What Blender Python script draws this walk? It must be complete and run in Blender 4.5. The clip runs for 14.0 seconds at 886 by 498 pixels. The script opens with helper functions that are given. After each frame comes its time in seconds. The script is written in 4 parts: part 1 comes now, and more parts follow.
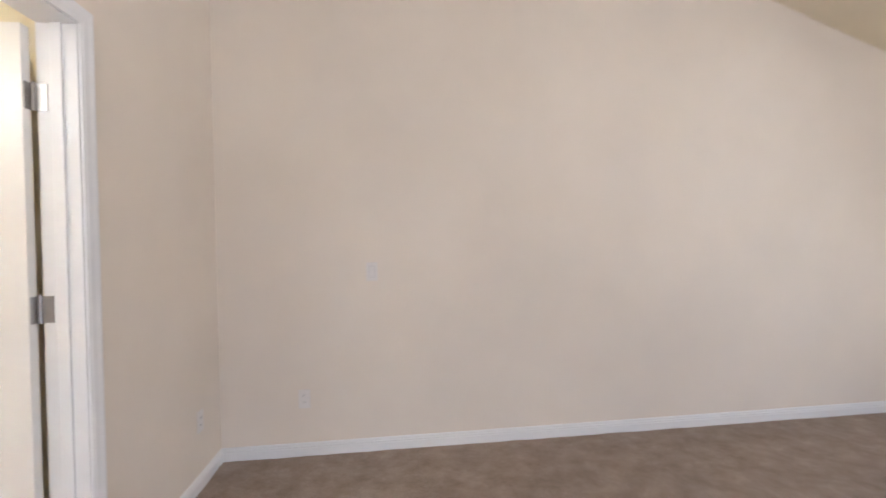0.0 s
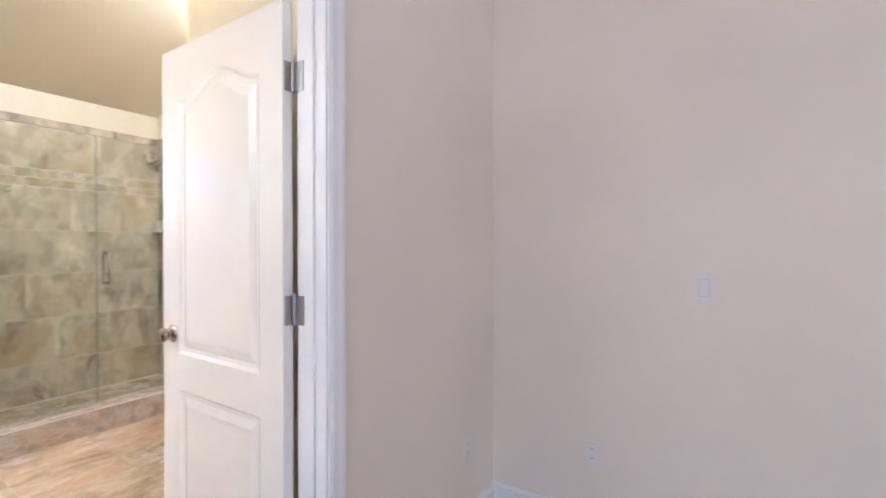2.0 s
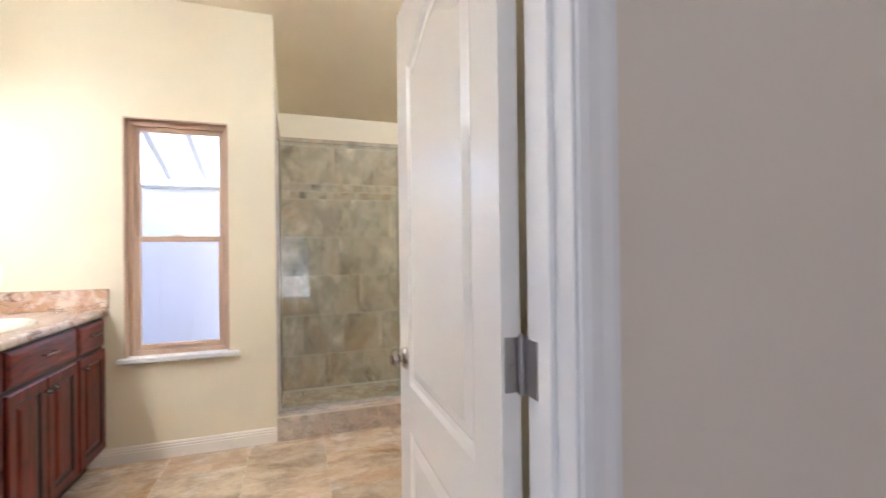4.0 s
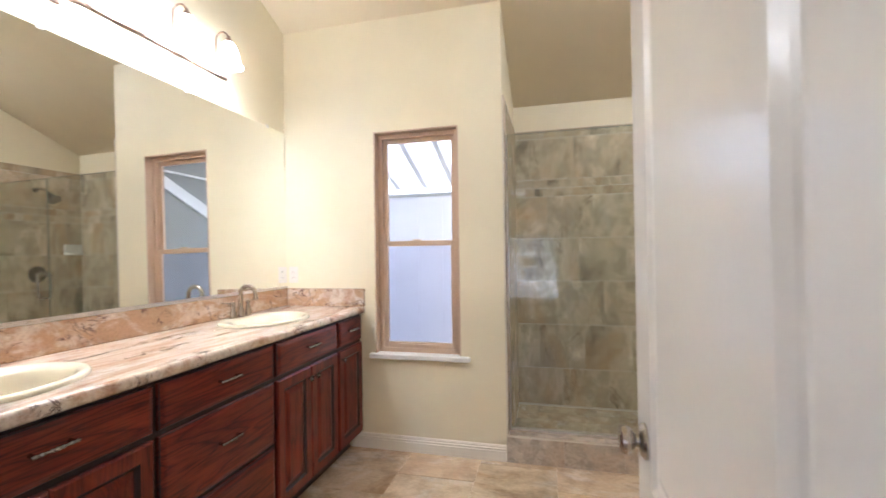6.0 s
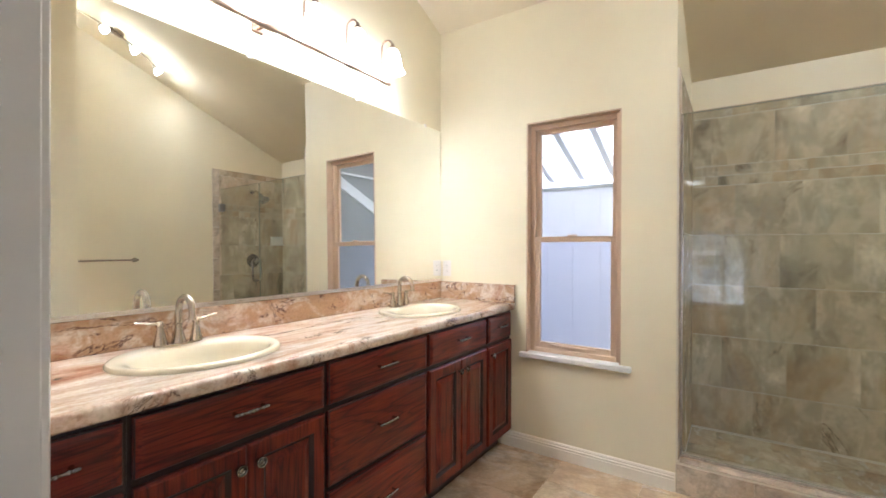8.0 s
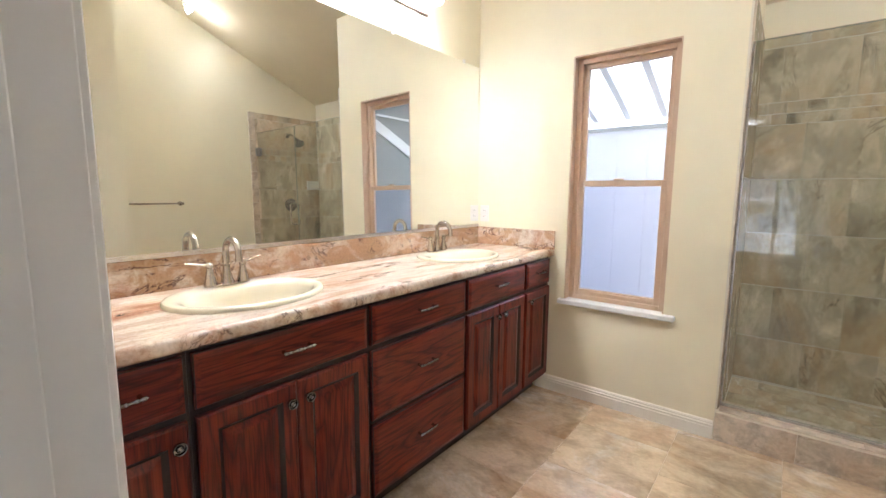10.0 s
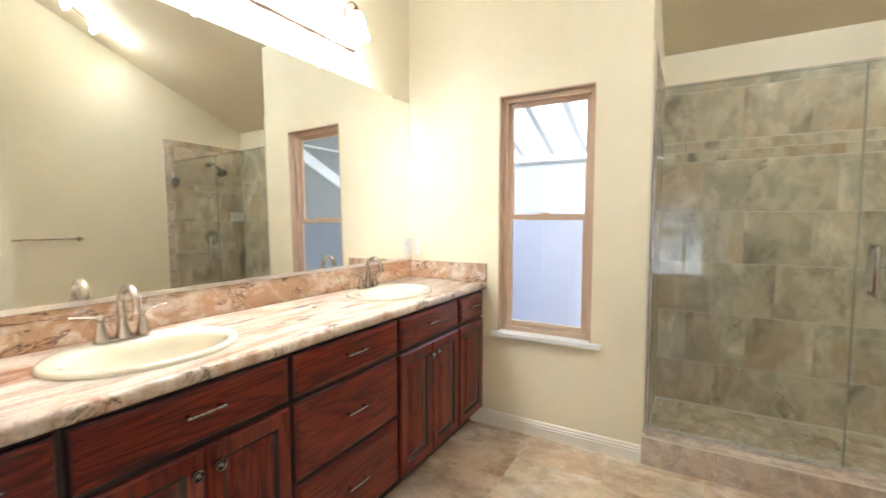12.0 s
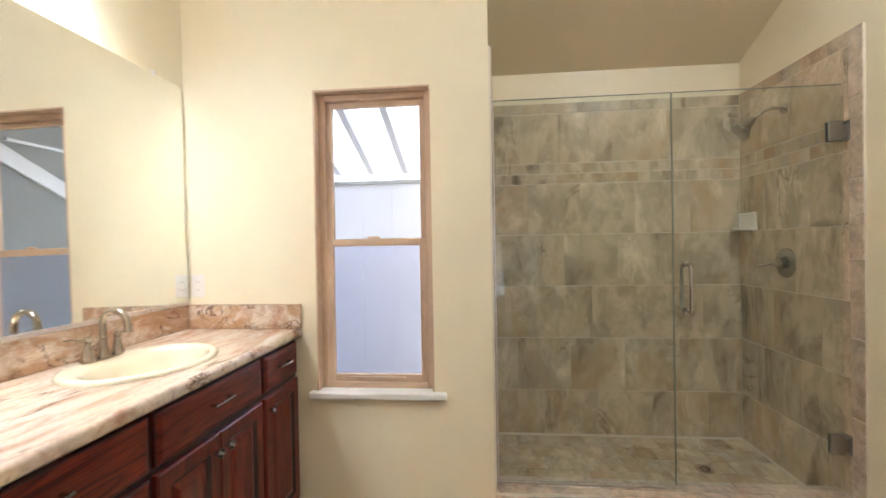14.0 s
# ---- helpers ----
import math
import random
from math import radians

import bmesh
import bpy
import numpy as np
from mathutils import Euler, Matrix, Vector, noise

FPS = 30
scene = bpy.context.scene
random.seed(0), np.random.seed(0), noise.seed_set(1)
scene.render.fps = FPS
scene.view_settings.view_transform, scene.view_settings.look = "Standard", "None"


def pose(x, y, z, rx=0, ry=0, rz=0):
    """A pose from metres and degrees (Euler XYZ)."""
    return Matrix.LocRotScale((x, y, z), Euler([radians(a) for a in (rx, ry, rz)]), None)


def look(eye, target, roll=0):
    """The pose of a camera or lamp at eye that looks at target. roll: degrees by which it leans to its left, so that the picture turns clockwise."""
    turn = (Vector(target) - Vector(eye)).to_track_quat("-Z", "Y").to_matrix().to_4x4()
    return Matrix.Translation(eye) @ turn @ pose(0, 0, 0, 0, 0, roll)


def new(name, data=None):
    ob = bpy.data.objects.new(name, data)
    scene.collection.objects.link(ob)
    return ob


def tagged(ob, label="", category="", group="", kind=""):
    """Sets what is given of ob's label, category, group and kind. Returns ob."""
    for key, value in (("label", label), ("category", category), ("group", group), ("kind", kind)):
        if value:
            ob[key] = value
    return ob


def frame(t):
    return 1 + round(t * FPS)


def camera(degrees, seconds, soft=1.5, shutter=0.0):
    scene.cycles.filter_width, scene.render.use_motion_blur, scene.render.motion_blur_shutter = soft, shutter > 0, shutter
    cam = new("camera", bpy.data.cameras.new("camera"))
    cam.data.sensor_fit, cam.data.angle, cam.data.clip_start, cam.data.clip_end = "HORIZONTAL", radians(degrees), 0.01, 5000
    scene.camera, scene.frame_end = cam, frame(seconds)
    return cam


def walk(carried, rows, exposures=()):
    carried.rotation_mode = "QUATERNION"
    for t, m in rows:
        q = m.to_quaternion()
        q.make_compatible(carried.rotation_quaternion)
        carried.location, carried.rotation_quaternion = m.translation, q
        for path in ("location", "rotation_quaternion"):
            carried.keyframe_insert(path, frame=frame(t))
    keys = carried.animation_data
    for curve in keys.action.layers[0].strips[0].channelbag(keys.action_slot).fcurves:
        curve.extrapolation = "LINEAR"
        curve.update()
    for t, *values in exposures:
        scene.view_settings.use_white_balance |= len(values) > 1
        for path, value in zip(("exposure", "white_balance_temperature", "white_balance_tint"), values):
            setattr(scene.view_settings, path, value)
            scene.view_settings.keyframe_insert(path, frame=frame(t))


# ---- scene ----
cam = camera(91.5, 14.0, shutter=0.5)
PATH = [
    (0, (3.669, 0.438, 1.276), (3.9, 2.424, 1.254), -1.2),
    (0.5, (3.673, 0.605, 1.251), (3.593, 2.603, 1.243), -1.9),
    (1, (3.673, 0.809, 1.261), (3.222, 2.757, 1.253), -0.7),
    (1.5, (3.621, 0.965, 1.26), (2.858, 2.814, 1.265), -0.2),
    (2, (3.587, 1.158, 1.284), (2.511, 2.844, 1.266), -0.0),
    (2.5, (3.509, 1.303, 1.281), (2.169, 2.788, 1.257), -0.1),
    (3, (3.384, 1.433, 1.277), (1.819, 2.678, 1.251), 0.1),
    (3.5, (3.258, 1.555, 1.277), (1.507, 2.521, 1.26), -0.0),
    (4, (3.117, 1.681, 1.274), (1.223, 2.321, 1.279), -0.7),
    (6.5, (2.65, 1.831, 1.309), (0.783, 1.115, 1.324), -1.0),
    (7, (2.629, 1.834, 1.312), (0.849, 0.924, 1.332), -1.2),
    (7.5, (2.63, 1.812, 1.31), (0.908, 0.794, 1.324), -0.7),
    (8, (2.628, 1.796, 1.308), (0.97, 0.678, 1.303), 0.2),
    (8.5, (2.624, 1.778, 1.301), (1.015, 0.596, 1.189), 0.9),
    (11, (2.601, 1.738, 1.302), (1.039, 0.52, 1.028), -0.1),
    (11.5, (2.589, 1.752, 1.345), (0.957, 0.612, 1.142), -0.4),
    (12, (2.557, 1.743, 1.346), (0.827, 0.748, 1.213), 0.0),
    (12.5, (2.501, 1.7, 1.338), (0.657, 0.93, 1.265), 0.9),
    (13, (2.42, 1.64, 1.341), (0.5, 1.083, 1.315), 0.9),
    (13.5, (2.248, 1.558, 1.327), (0.283, 1.213, 1.323), 0.0),
    (14, (2.061, 1.504, 1.345), (0.07, 1.317, 1.327), -1.0),
]
EXPOSURES = [(0.0, 2.9, 5600, 13), (0.5, 3.12, 5300, 15), (1.0, 3.2, 5200, 15), (1.5, 3.1, 5100, 16), (2.0, 2.9, 5100, 16), (2.5, 2.78, 5100, 16), (3.0, 2.72, 5100, 15), (3.5, 2.65, 5150, 14), (4.2, 2.35, 5250, 15),
             (6.5, 2.17, 5300, 13), (7.5, 2.15, 5300, 11), (8.5, 2.12, 5300, 11), (11.0, 2.42, 5250, 11), (11.5, 2.42, 5300, 8), (12.0, 2.42, 5350, 7), (12.5, 2.28, 5450, 9), (13.5, 2.15, 5550, 11), (14.0, 2.12, 5550, 11)]
scene.cycles.blur_glossy = 0.0  # the mirror throws the lamps' light on
walk(cam, [(t, look(eye, target, roll)) for t, eye, target, roll in PATH], EXPOSURES)

# ---------- world, sun, window light ----------
world = bpy.data.worlds.new("sky")
scene.world = world
world.use_nodes = True
wn = world.node_tree
sky = wn.nodes.new("ShaderNodeTexSky")
sky.sky_type = "NISHITA"
sky.sun_disc = False
sky.dust_density = 6.0
sky.sun_elevation = radians(60)
sky.sun_rotation = radians(-59)
hazy = wn.nodes.new("ShaderNodeHueSaturation")
hazy.inputs["Saturation"].default_value = 0.45
wn.links.new(sky.outputs[0], hazy.inputs["Color"])
wn.links.new(hazy.outputs[0], wn.nodes["Background"].inputs[0])
wn.nodes["Background"].inputs[1].default_value = 0.15

sun = new("sun", bpy.data.lights.new("sun", "SUN"))
sun.data.energy = 5.0
sun.data.angle = radians(4)
sun.data.color = (1.0, 0.96, 0.9)
sun.matrix_world = look((0, 0, 10), (5.0, -3.0, 0))


def window_light(name, x, y, z, tx, ty, tz, w, h, watts, colour):
    ob = new(name, bpy.data.lights.new(name, "AREA"))
    ob.data.shape = "RECTANGLE"
    ob.data.size, ob.data.size_y = w, h
    ob.data.energy = watts
    ob.data.color = colour
    ob.matrix_world = look((x, y, z), (tx, ty, tz))
    return ob


LAMP = 4.0
# area lamps in two added, unseen windows, placed to light the bedroom walls
window_light("daylight_south", 3.8, -2.44, 1.35, 3.8, 0, 1.3, 1.8, 1.4, 4.2, (0.93, 0.92, 1.0))
window_light("daylight_east", 7.94, -1.3, 1.25, 0, -0.6, 1.1, 1.5, 1.4, 4.0, (0.76, 0.85, 1.0))

# ---------- materials ----------


def tree(name):
    m = bpy.data.materials.new(name)
    m.use_nodes = True
    nt = m.node_tree
    return m, nt, nt.nodes["Principled BSDF"]


def node(nt, kind, **kw):
    n = nt.nodes.new(kind)
    for k, v in kw.items():
        n.inputs[k.replace("_", " ")].default_value = v
    return n


def coords(nt, scale=(1, 1, 1), rand=False, kind="Object"):
    tc = nt.nodes.new("ShaderNodeTexCoord")
    mp = nt.nodes.new("ShaderNodeMapping")
    mp.inputs["Scale"].default_value = scale
    nt.links.new(tc.outputs[kind], mp.inputs["Vector"])
    if rand:
        oi = nt.nodes.new("ShaderNodeObjectInfo")
        mul = nt.nodes.new("ShaderNodeVectorMath")
        mul.operation = "SCALE"
        mul.inputs[0].default_value = (31.0, 17.0, 23.0)
        nt.links.new(oi.outputs["Random"], mul.inputs["Scale"])
        nt.links.new(mul.outputs[0], mp.inputs["Location"])
    return mp.outputs[0]


def ramp(nt, fac, stops):
    r = nt.nodes.new("ShaderNodeValToRGB")
    e = r.color_ramp.elements
    while len(e) < len(stops):
        e.new(0.5)
    for el, (p, c) in zip(e, stops):
        el.position = p
        el.color = (*c, 1) if len(c) == 3 else c
    nt.links.new(fac, r.inputs[0])
    return r.outputs[0]


def tex_noise(nt, vec, scale, detail=4.0, rough=0.55, dist=0.0):
    n = node(nt, "ShaderNodeTexNoise", Scale=scale, Detail=detail, Roughness=rough, Distortion=dist)
    nt.links.new(vec, n.inputs["Vector"])
    return n.outputs["Fac"]


def mix(nt, a, b, fac, mode="MIX"):
    n = nt.nodes.new("ShaderNodeMix")
    n.data_type, n.blend_type = "RGBA", mode
    for sock, v in ((n.inputs[0], fac), (n.inputs[6], a), (n.inputs[7], b)):
        if isinstance(v, bpy.types.NodeSocket):
            nt.links.new(v, sock)
        elif isinstance(v, (int, float)):
            sock.default_value = v
        else:
            sock.default_value = (*v, 1)
    return n.outputs[2]


def bump(nt, bsdf, height, strength, dist):
    b = node(nt, "ShaderNodeBump", Strength=strength, Distance=dist)
    nt.links.new(height, b.inputs["Height"])
    nt.links.new(b.outputs[0], bsdf.inputs["Normal"])


def paint(name, colour, rough=0.6, grain=130.0, relief=0.0012, mottle=0.05):
    m, nt, p = tree(name)
    v = coords(nt)
    big = tex_noise(nt, v, 1.3, 3)
    c = ramp(nt, big, [(0.3, tuple(k * (1 - mottle) for k in colour)), (0.7, tuple(min(1, k * (1 + mottle * 0.6)) for k in colour))])
    nt.links.new(c, p.inputs["Base Color"])
    p.inputs["Roughness"].default_value = rough
    bump(nt, p, tex_noise(nt, v, grain, 3, 0.6), 0.35, relief)
    return m


def plain(name, colour, rough=0.4, metal=0.0, vary=0.04):
    m, nt, p = tree(name)
    v = coords(nt)
    c = ramp(nt, tex_noise(nt, v, 18, 3), [(0.3, tuple(k * (1 - vary) for k in colour)), (0.7, colour)])
    nt.links.new(c, p.inputs["Base Color"])
    p.inputs["Roughness"].default_value = rough
    p.inputs["Metallic"].default_value = metal
    return m


def brushed(name, colour, rough):
    m, nt, p = tree(name)
    v = coords(nt, (4, 4, 160))
    r = ramp(nt, tex_noise(nt, v, 6, 2), [(0.2, (rough * 0.75,) * 3), (0.8, (rough * 1.25,) * 3)])
    nt.links.new(r, p.inputs["Roughness"])
    p.inputs["Base Color"].default_value = (*colour, 1)
    p.inputs["Metallic"].default_value = 1
    return m


def tile_stone(name, base, dark, vein, pale, rough=0.3, scale=1.0, band=(1, 1, 1), amount=0.75, twist=1.0, rusty=0.5, gloss=0.5):
    m, nt, p = tree(name)
    v = coords(nt, band, rand=True)
    cloud = tex_noise(nt, v, 2.4 * scale, 9, 0.68, 0.5 * twist)
    c = ramp(nt, cloud, [(0.34, dark), (0.46, base), (0.54, base), (0.66, pale)])
    blotch = tex_noise(nt, v, 7.0 * scale, 8, 0.7, 0.3)
    c = mix(nt, c, ramp(nt, blotch, [(0.38, (0.56, 0.56, 0.55)), (0.56, (1, 1, 1))]), 0.8, "MULTIPLY")
    rust = ramp(nt, tex_noise(nt, v, 1.7 * scale, 8, 0.68, 0.7 * twist), [(0.50, (0, 0, 0)), (0.66, (rusty,) * 3)])
    c = mix(nt, c, tuple(k * f for k, f in zip(base, (0.80, 0.64, 0.50))), rust)
    streak = tex_noise(nt, v, 1.9 * scale, 9, 0.62, 0.9)
    thin = ramp(nt, streak, [(0.491, (0, 0, 0)), (0.498, (1, 1, 1)), (0.505, (0, 0, 0))])
    gate = ramp(nt, tex_noise(nt, v, 1.3 * scale, 3), [(0.55, (0, 0, 0)), (0.62, (amount,) * 3)])
    lines = mix(nt, thin, gate, 1.0, "MULTIPLY")
    c = mix(nt, c, vein, lines)
    fine = tex_noise(nt, v, 60, 4)
    c = mix(nt, c, ramp(nt, fine, [(0.3, (0.86, 0.86, 0.86)), (0.7, (1, 1, 1))]), 1.0, "MULTIPLY")
    oi = nt.nodes.new("ShaderNodeObjectInfo")
    tone = ramp(nt, oi.outputs["Random"], [(0, (0.90, 0.90, 0.88)), (1, (1.03, 1.0, 0.98))])
    c = mix(nt, c, tone, 1.0, "MULTIPLY")
    nt.links.new(c, p.inputs["Base Color"])
    r = ramp(nt, blotch, [(0.3, (rough * 1.4,) * 3), (0.7, (rough * 0.8,) * 3)])
    nt.links.new(r, p.inputs["Roughness"])
    p.inputs["Specular IOR Level"].default_value = gloss
    bump(nt, p, blotch, 0.10, 0.002)
    return m


def granite_mat(name, stretch, dark_from, lump):
    """Cream and rust granite; stretch: the flow of the bands, lump: how much of it is brown."""
    m, nt, p = tree(name)
    v = coords(nt, stretch)
    flow = tex_noise(nt, v, 3.4, 9, 0.64, 1.1)
    c = ramp(nt, flow, [(0.33, (0.44, 0.235, 0.145)), (0.42, (0.60, 0.435, 0.32)), (0.50, (0.70, 0.58, 0.465)), (0.58, (0.73, 0.635, 0.53)), (0.69, (0.55, 0.375, 0.265))])
    band = tex_noise(nt, v, 13.0, 6, 0.65, 0.8)
    c = mix(nt, c, ramp(nt, band, [(0.38, (0.70, 0.60, 0.54)), (0.52, (1, 1, 1))]), 0.7, "MULTIPLY")
    brown = ramp(nt, tex_noise(nt, v, 5.2, 7, 0.62, 1.4), [(0.60 - 0.22 * lump, (0, 0, 0)), (0.72 - 0.20 * lump, (lump,) * 3)])
    c = mix(nt, c, (0.45, 0.275, 0.15), brown)
    dark = tex_noise(nt, v, 6.0, 9, 0.66, 1.2)
    lines = ramp(nt, dark, [(0.474, (0, 0, 0)), (0.492, (1, 1, 1)), (0.506, (1, 1, 1)), (0.522, (0, 0, 0))])
    gate = ramp(nt, tex_noise(nt, v, 5.0, 5), [(dark_from, (0, 0, 0)), (dark_from + 0.08, (0.9, 0.9, 0.9))])
    c = mix(nt, c, (0.085, 0.036, 0.030), mix(nt, lines, gate, 1.0, "MULTIPLY"))
    speck = ramp(nt, tex_noise(nt, coords(nt), 95, 3), [(0.3, (0.70, 0.64, 0.6)), (0.55, (1, 1, 1))])
    c = mix(nt, c, speck, 0.6, "MULTIPLY")
    nt.links.new(c, p.inputs["Base Color"])
    p.inputs["Roughness"].default_value = 0.11
    return m


def wood_mat(name, axis):
    """Dark cherry-stained oak; axis: the way of the grain, 0 along x or 2 along z."""
    m, nt, p = tree(name)
    s = [7.5, 7.5, 7.5]
    s[axis] = 1.0
    v = coords(nt, tuple(s), rand=True)
    g = tex_noise(nt, v, 1.5, 2, 0.45, 0.5)
    mul = nt.nodes.new("ShaderNodeMath")
    mul.operation = "MULTIPLY"
    mul.inputs[1].default_value = 7.5
    nt.links.new(g, mul.inputs[0])
    fr = nt.nodes.new("ShaderNodeMath")
    fr.operation = "PINGPONG"
    fr.inputs[1].default_value = 0.5
    nt.links.new(mul.outputs[0], fr.inputs[0])
    rings = ramp(nt, fr.outputs[0], [(0.0, (0.070, 0.007, 0.004)), (0.09, (0.125, 0.0125, 0.0065)), (0.24, (0.175, 0.020, 0.0085)), (0.5, (0.205, 0.028, 0.011))])
    s2 = [75.0, 75.0, 75.0]
    s2[axis] = 2.5
    v2 = coords(nt, tuple(s2), rand=True)
    pores = ramp(nt, tex_noise(nt, v2, 3.0, 3), [(0.40, (0.38, 0.32, 0.32)), (0.54, (1, 1, 1))])
    c = mix(nt, rings, pores, 0.75, "MULTIPLY")
    glaze = ramp(nt, tex_noise(nt, coords(nt), 3.0, 4), [(0.35, (0.78, 0.76, 0.76)), (0.65, (1, 1, 1))])
    c = mix(nt, c, glaze, 1.0, "MULTIPLY")
    nt.links.new(c, p.inputs["Base Color"])
    p.inputs["Roughness"].default_value = 0.34
    p.inputs["Specular IOR Level"].default_value = 0.3
    p.inputs["Coat Weight"].default_value = 0.08
    p.inputs["Coat Roughness"].default_value = 0.15
    bump(nt, p, fr.outputs[0], 0.12, 0.001)
    return m


def clear_mat(name, tint, ior=1.45):
    m = bpy.data.materials.new(name)
    m.use_nodes = True
    nt = m.node_tree
    nt.nodes.remove(nt.nodes["Principled BSDF"])
    out = nt.nodes["Material Output"]
    t = nt.nodes.new("ShaderNodeBsdfTransparent")
    t.inputs[0].default_value = (*tint, 1)
    g = nt.nodes.new("ShaderNodeBsdfGlossy")
    g.inputs["Roughness"].default_value = 0.0
    lw = nt.nodes.new("ShaderNodeLayerWeight")
    lw.inputs[0].default_value = 0.5
    pw = nt.nodes.new("ShaderNodeMath")
    pw.operation = "POWER"
    pw.inputs[1].default_value = 5.0
    nt.links.new(lw.outputs["Facing"], pw.inputs[0])
    f = nt.nodes.new("ShaderNodeMath")
    f.operation = "MULTIPLY_ADD"
    base = ((ior - 1) / (ior + 1)) ** 2
    f.inputs[1].default_value, f.inputs[2].default_value = 1 - base, base
    nt.links.new(pw.outputs[0], f.inputs[0])
    mx = nt.nodes.new("ShaderNodeMixShader")
    nt.links.new(f.outputs[0], mx.inputs[0])
    nt.links.new(t.outputs[0], mx.inputs[1])
    nt.links.new(g.outputs[0], mx.inputs[2])
    nt.links.new(mx.outputs[0], out.inputs[0])
    return m


def glow_mat(name, colour, strength):
    m, nt, p = tree(name)
    p.inputs["Base Color"].default_value = (0.9, 0.88, 0.84, 1)
    p.inputs["Emission Color"].default_value = (*colour, 1)
    p.inputs["Emission Strength"].default_value = strength
    return m


def carpet_mat():
    m, nt, p = tree("carpet")
    v = coords(nt)
    c = ramp(nt, tex_noise(nt, v, 7, 5, 0.7), [(0.3, (0.34, 0.26, 0.20)), (0.7, (0.53, 0.42, 0.335))])
    f = tex_noise(nt, v, 260, 3)
    c = mix(nt, c, ramp(nt, f, [(0.3, (0.6, 0.6, 0.6)), (0.65, (1, 1, 1))]), 1.0, "MULTIPLY")
    nt.links.new(c, p.inputs["Base Color"])
    p.inputs["Roughness"].default_value = 0.95
    bump(nt, p, f, 0.9, 0.006)
    return m


WALL = paint("wall_paint", (0.82, 0.735, 0.535), 0.55)
BEDWALL = paint("bedroom_paint", (0.79, 0.70, 0.585), 0.6)
CEIL = paint("ceiling_paint", (0.81, 0.71, 0.52), 0.7, 90)
WHITE = paint("white_gloss_paint", (0.82, 0.80, 0.77), 0.32, 60, 0.0004, 0.02)
# white trim with the bathroom's warm light cast put into its colour
TRIM = paint("warm_cast_trim_paint", (0.85, 0.785, 0.675), 0.35, 60, 0.0004, 0.02)
DOORWHITE = paint("door_paint", (0.85, 0.81, 0.75), 0.24, 45, 0.0006, 0.02)
PLASTIC = plain("white_plastic", (0.78, 0.73, 0.67), 0.35)
PEWTER = brushed("pewter", (0.34, 0.33, 0.31), 0.32)
EDGE = plain("glass_edge", (0.27, 0.29, 0.23), 0.2)
HOUSE = paint("house_paint", (0.80, 0.79, 0.78), 0.8, 20, 0.002, 0.1)
STEEL = brushed("satin_steel", (0.40, 0.38, 0.36), 0.4)
SLOT = plain("dark_slot", (0.03, 0.03, 0.03), 0.6)
ALMOND = plain("almond_vinyl", (0.62, 0.44, 0.30), 0.4)
SHADELINE = plain("grey_shade_line", (0.60, 0.56, 0.52), 0.6)
RUBBER = plain("black_rubber", (0.02, 0.02, 0.02), 0.6)
NICKEL = brushed("brushed_nickel", (0.50, 0.45, 0.385), 0.24)
DARKCHROME = brushed("smoky_chrome", (0.32, 0.32, 0.32), 0.16)
CHROME = brushed("chrome", (0.62, 0.61, 0.60), 0.14)
BRONZE = brushed("bronze", (0.34, 0.24, 0.18), 0.35)
CREAM = plain("cream_porcelain", (0.80, 0.72, 0.55), 0.12, 0, 0.02)
SHELF = plain("white_ceramic", (0.75, 0.72, 0.64), 0.18, 0, 0.02)
GRANITE = granite_mat("granite", (0.34, 1.5, 1.3), 0.54, 0.25)
GRANITE_CUT = granite_mat("granite_cut", (1.0, 1.2, 1.5), 0.47, 0.90)
GRANITE_EDGE = granite_mat("granite_edge", (1.6, 1.6, 1.6), 0.52, 0.15)
WOOD_H = wood_mat("cherry_wood_across", 0)
WOOD_V = wood_mat("cherry_wood_upright", 2)
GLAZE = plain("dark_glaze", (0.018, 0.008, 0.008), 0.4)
FLOORTILE = tile_stone("floor_travertine", (0.70, 0.535, 0.36), (0.45, 0.29, 0.15), (0.20, 0.10, 0.06), (0.82, 0.71, 0.57), 0.2, 0.8, (1.15, 0.75, 1), 0.8, 1.2, 0.55, 0.8)
FLOORGROUT = plain("floor_grout", (0.68, 0.54, 0.38), 0.9)
SHOWERTILE = tile_stone("shower_stone", (0.68, 0.57, 0.41), (0.31, 0.26, 0.185), (0.085, 0.05, 0.03), (0.92, 0.80, 0.62), 0.22, 0.9, (1.15, 0.7, 1), 0.9, 1.3, 0.75)
TRIMTILE = tile_stone("trim_stone", (0.66, 0.545, 0.425), (0.44, 0.34, 0.255), (0.2, 0.12, 0.08), (0.76, 0.66, 0.54), 0.35, 1.5)
GROUT = plain("grout", (0.72, 0.65, 0.53), 0.9)
MIRROR = bpy.data.materials.new("mirror_silver")
MIRROR.use_nodes = True
MIRROR.node_tree.nodes["Principled BSDF"].inputs["Base Color"].default_value = (0.93, 0.94, 0.92, 1)
MIRROR.node_tree.nodes["Principled BSDF"].inputs["Metallic"].default_value = 1
MIRROR.node_tree.nodes["Principled BSDF"].inputs["Roughness"].default_value = 0.0
GLASS = clear_mat("shower_glass", (0.95, 0.98, 0.96))
PANE = clear_mat("window_glass", (0.96, 0.97, 0.98))
SCREEN = clear_mat("screened_glass", (0.87, 0.885, 0.95))
CARPET = carpet_mat()
GLOW = glow_mat("lit_shade", (1.0, 0.965, 0.90), LAMP)
VBULB = glow_mat("lit_globe", (1.0, 0.965, 0.90), 25.0)
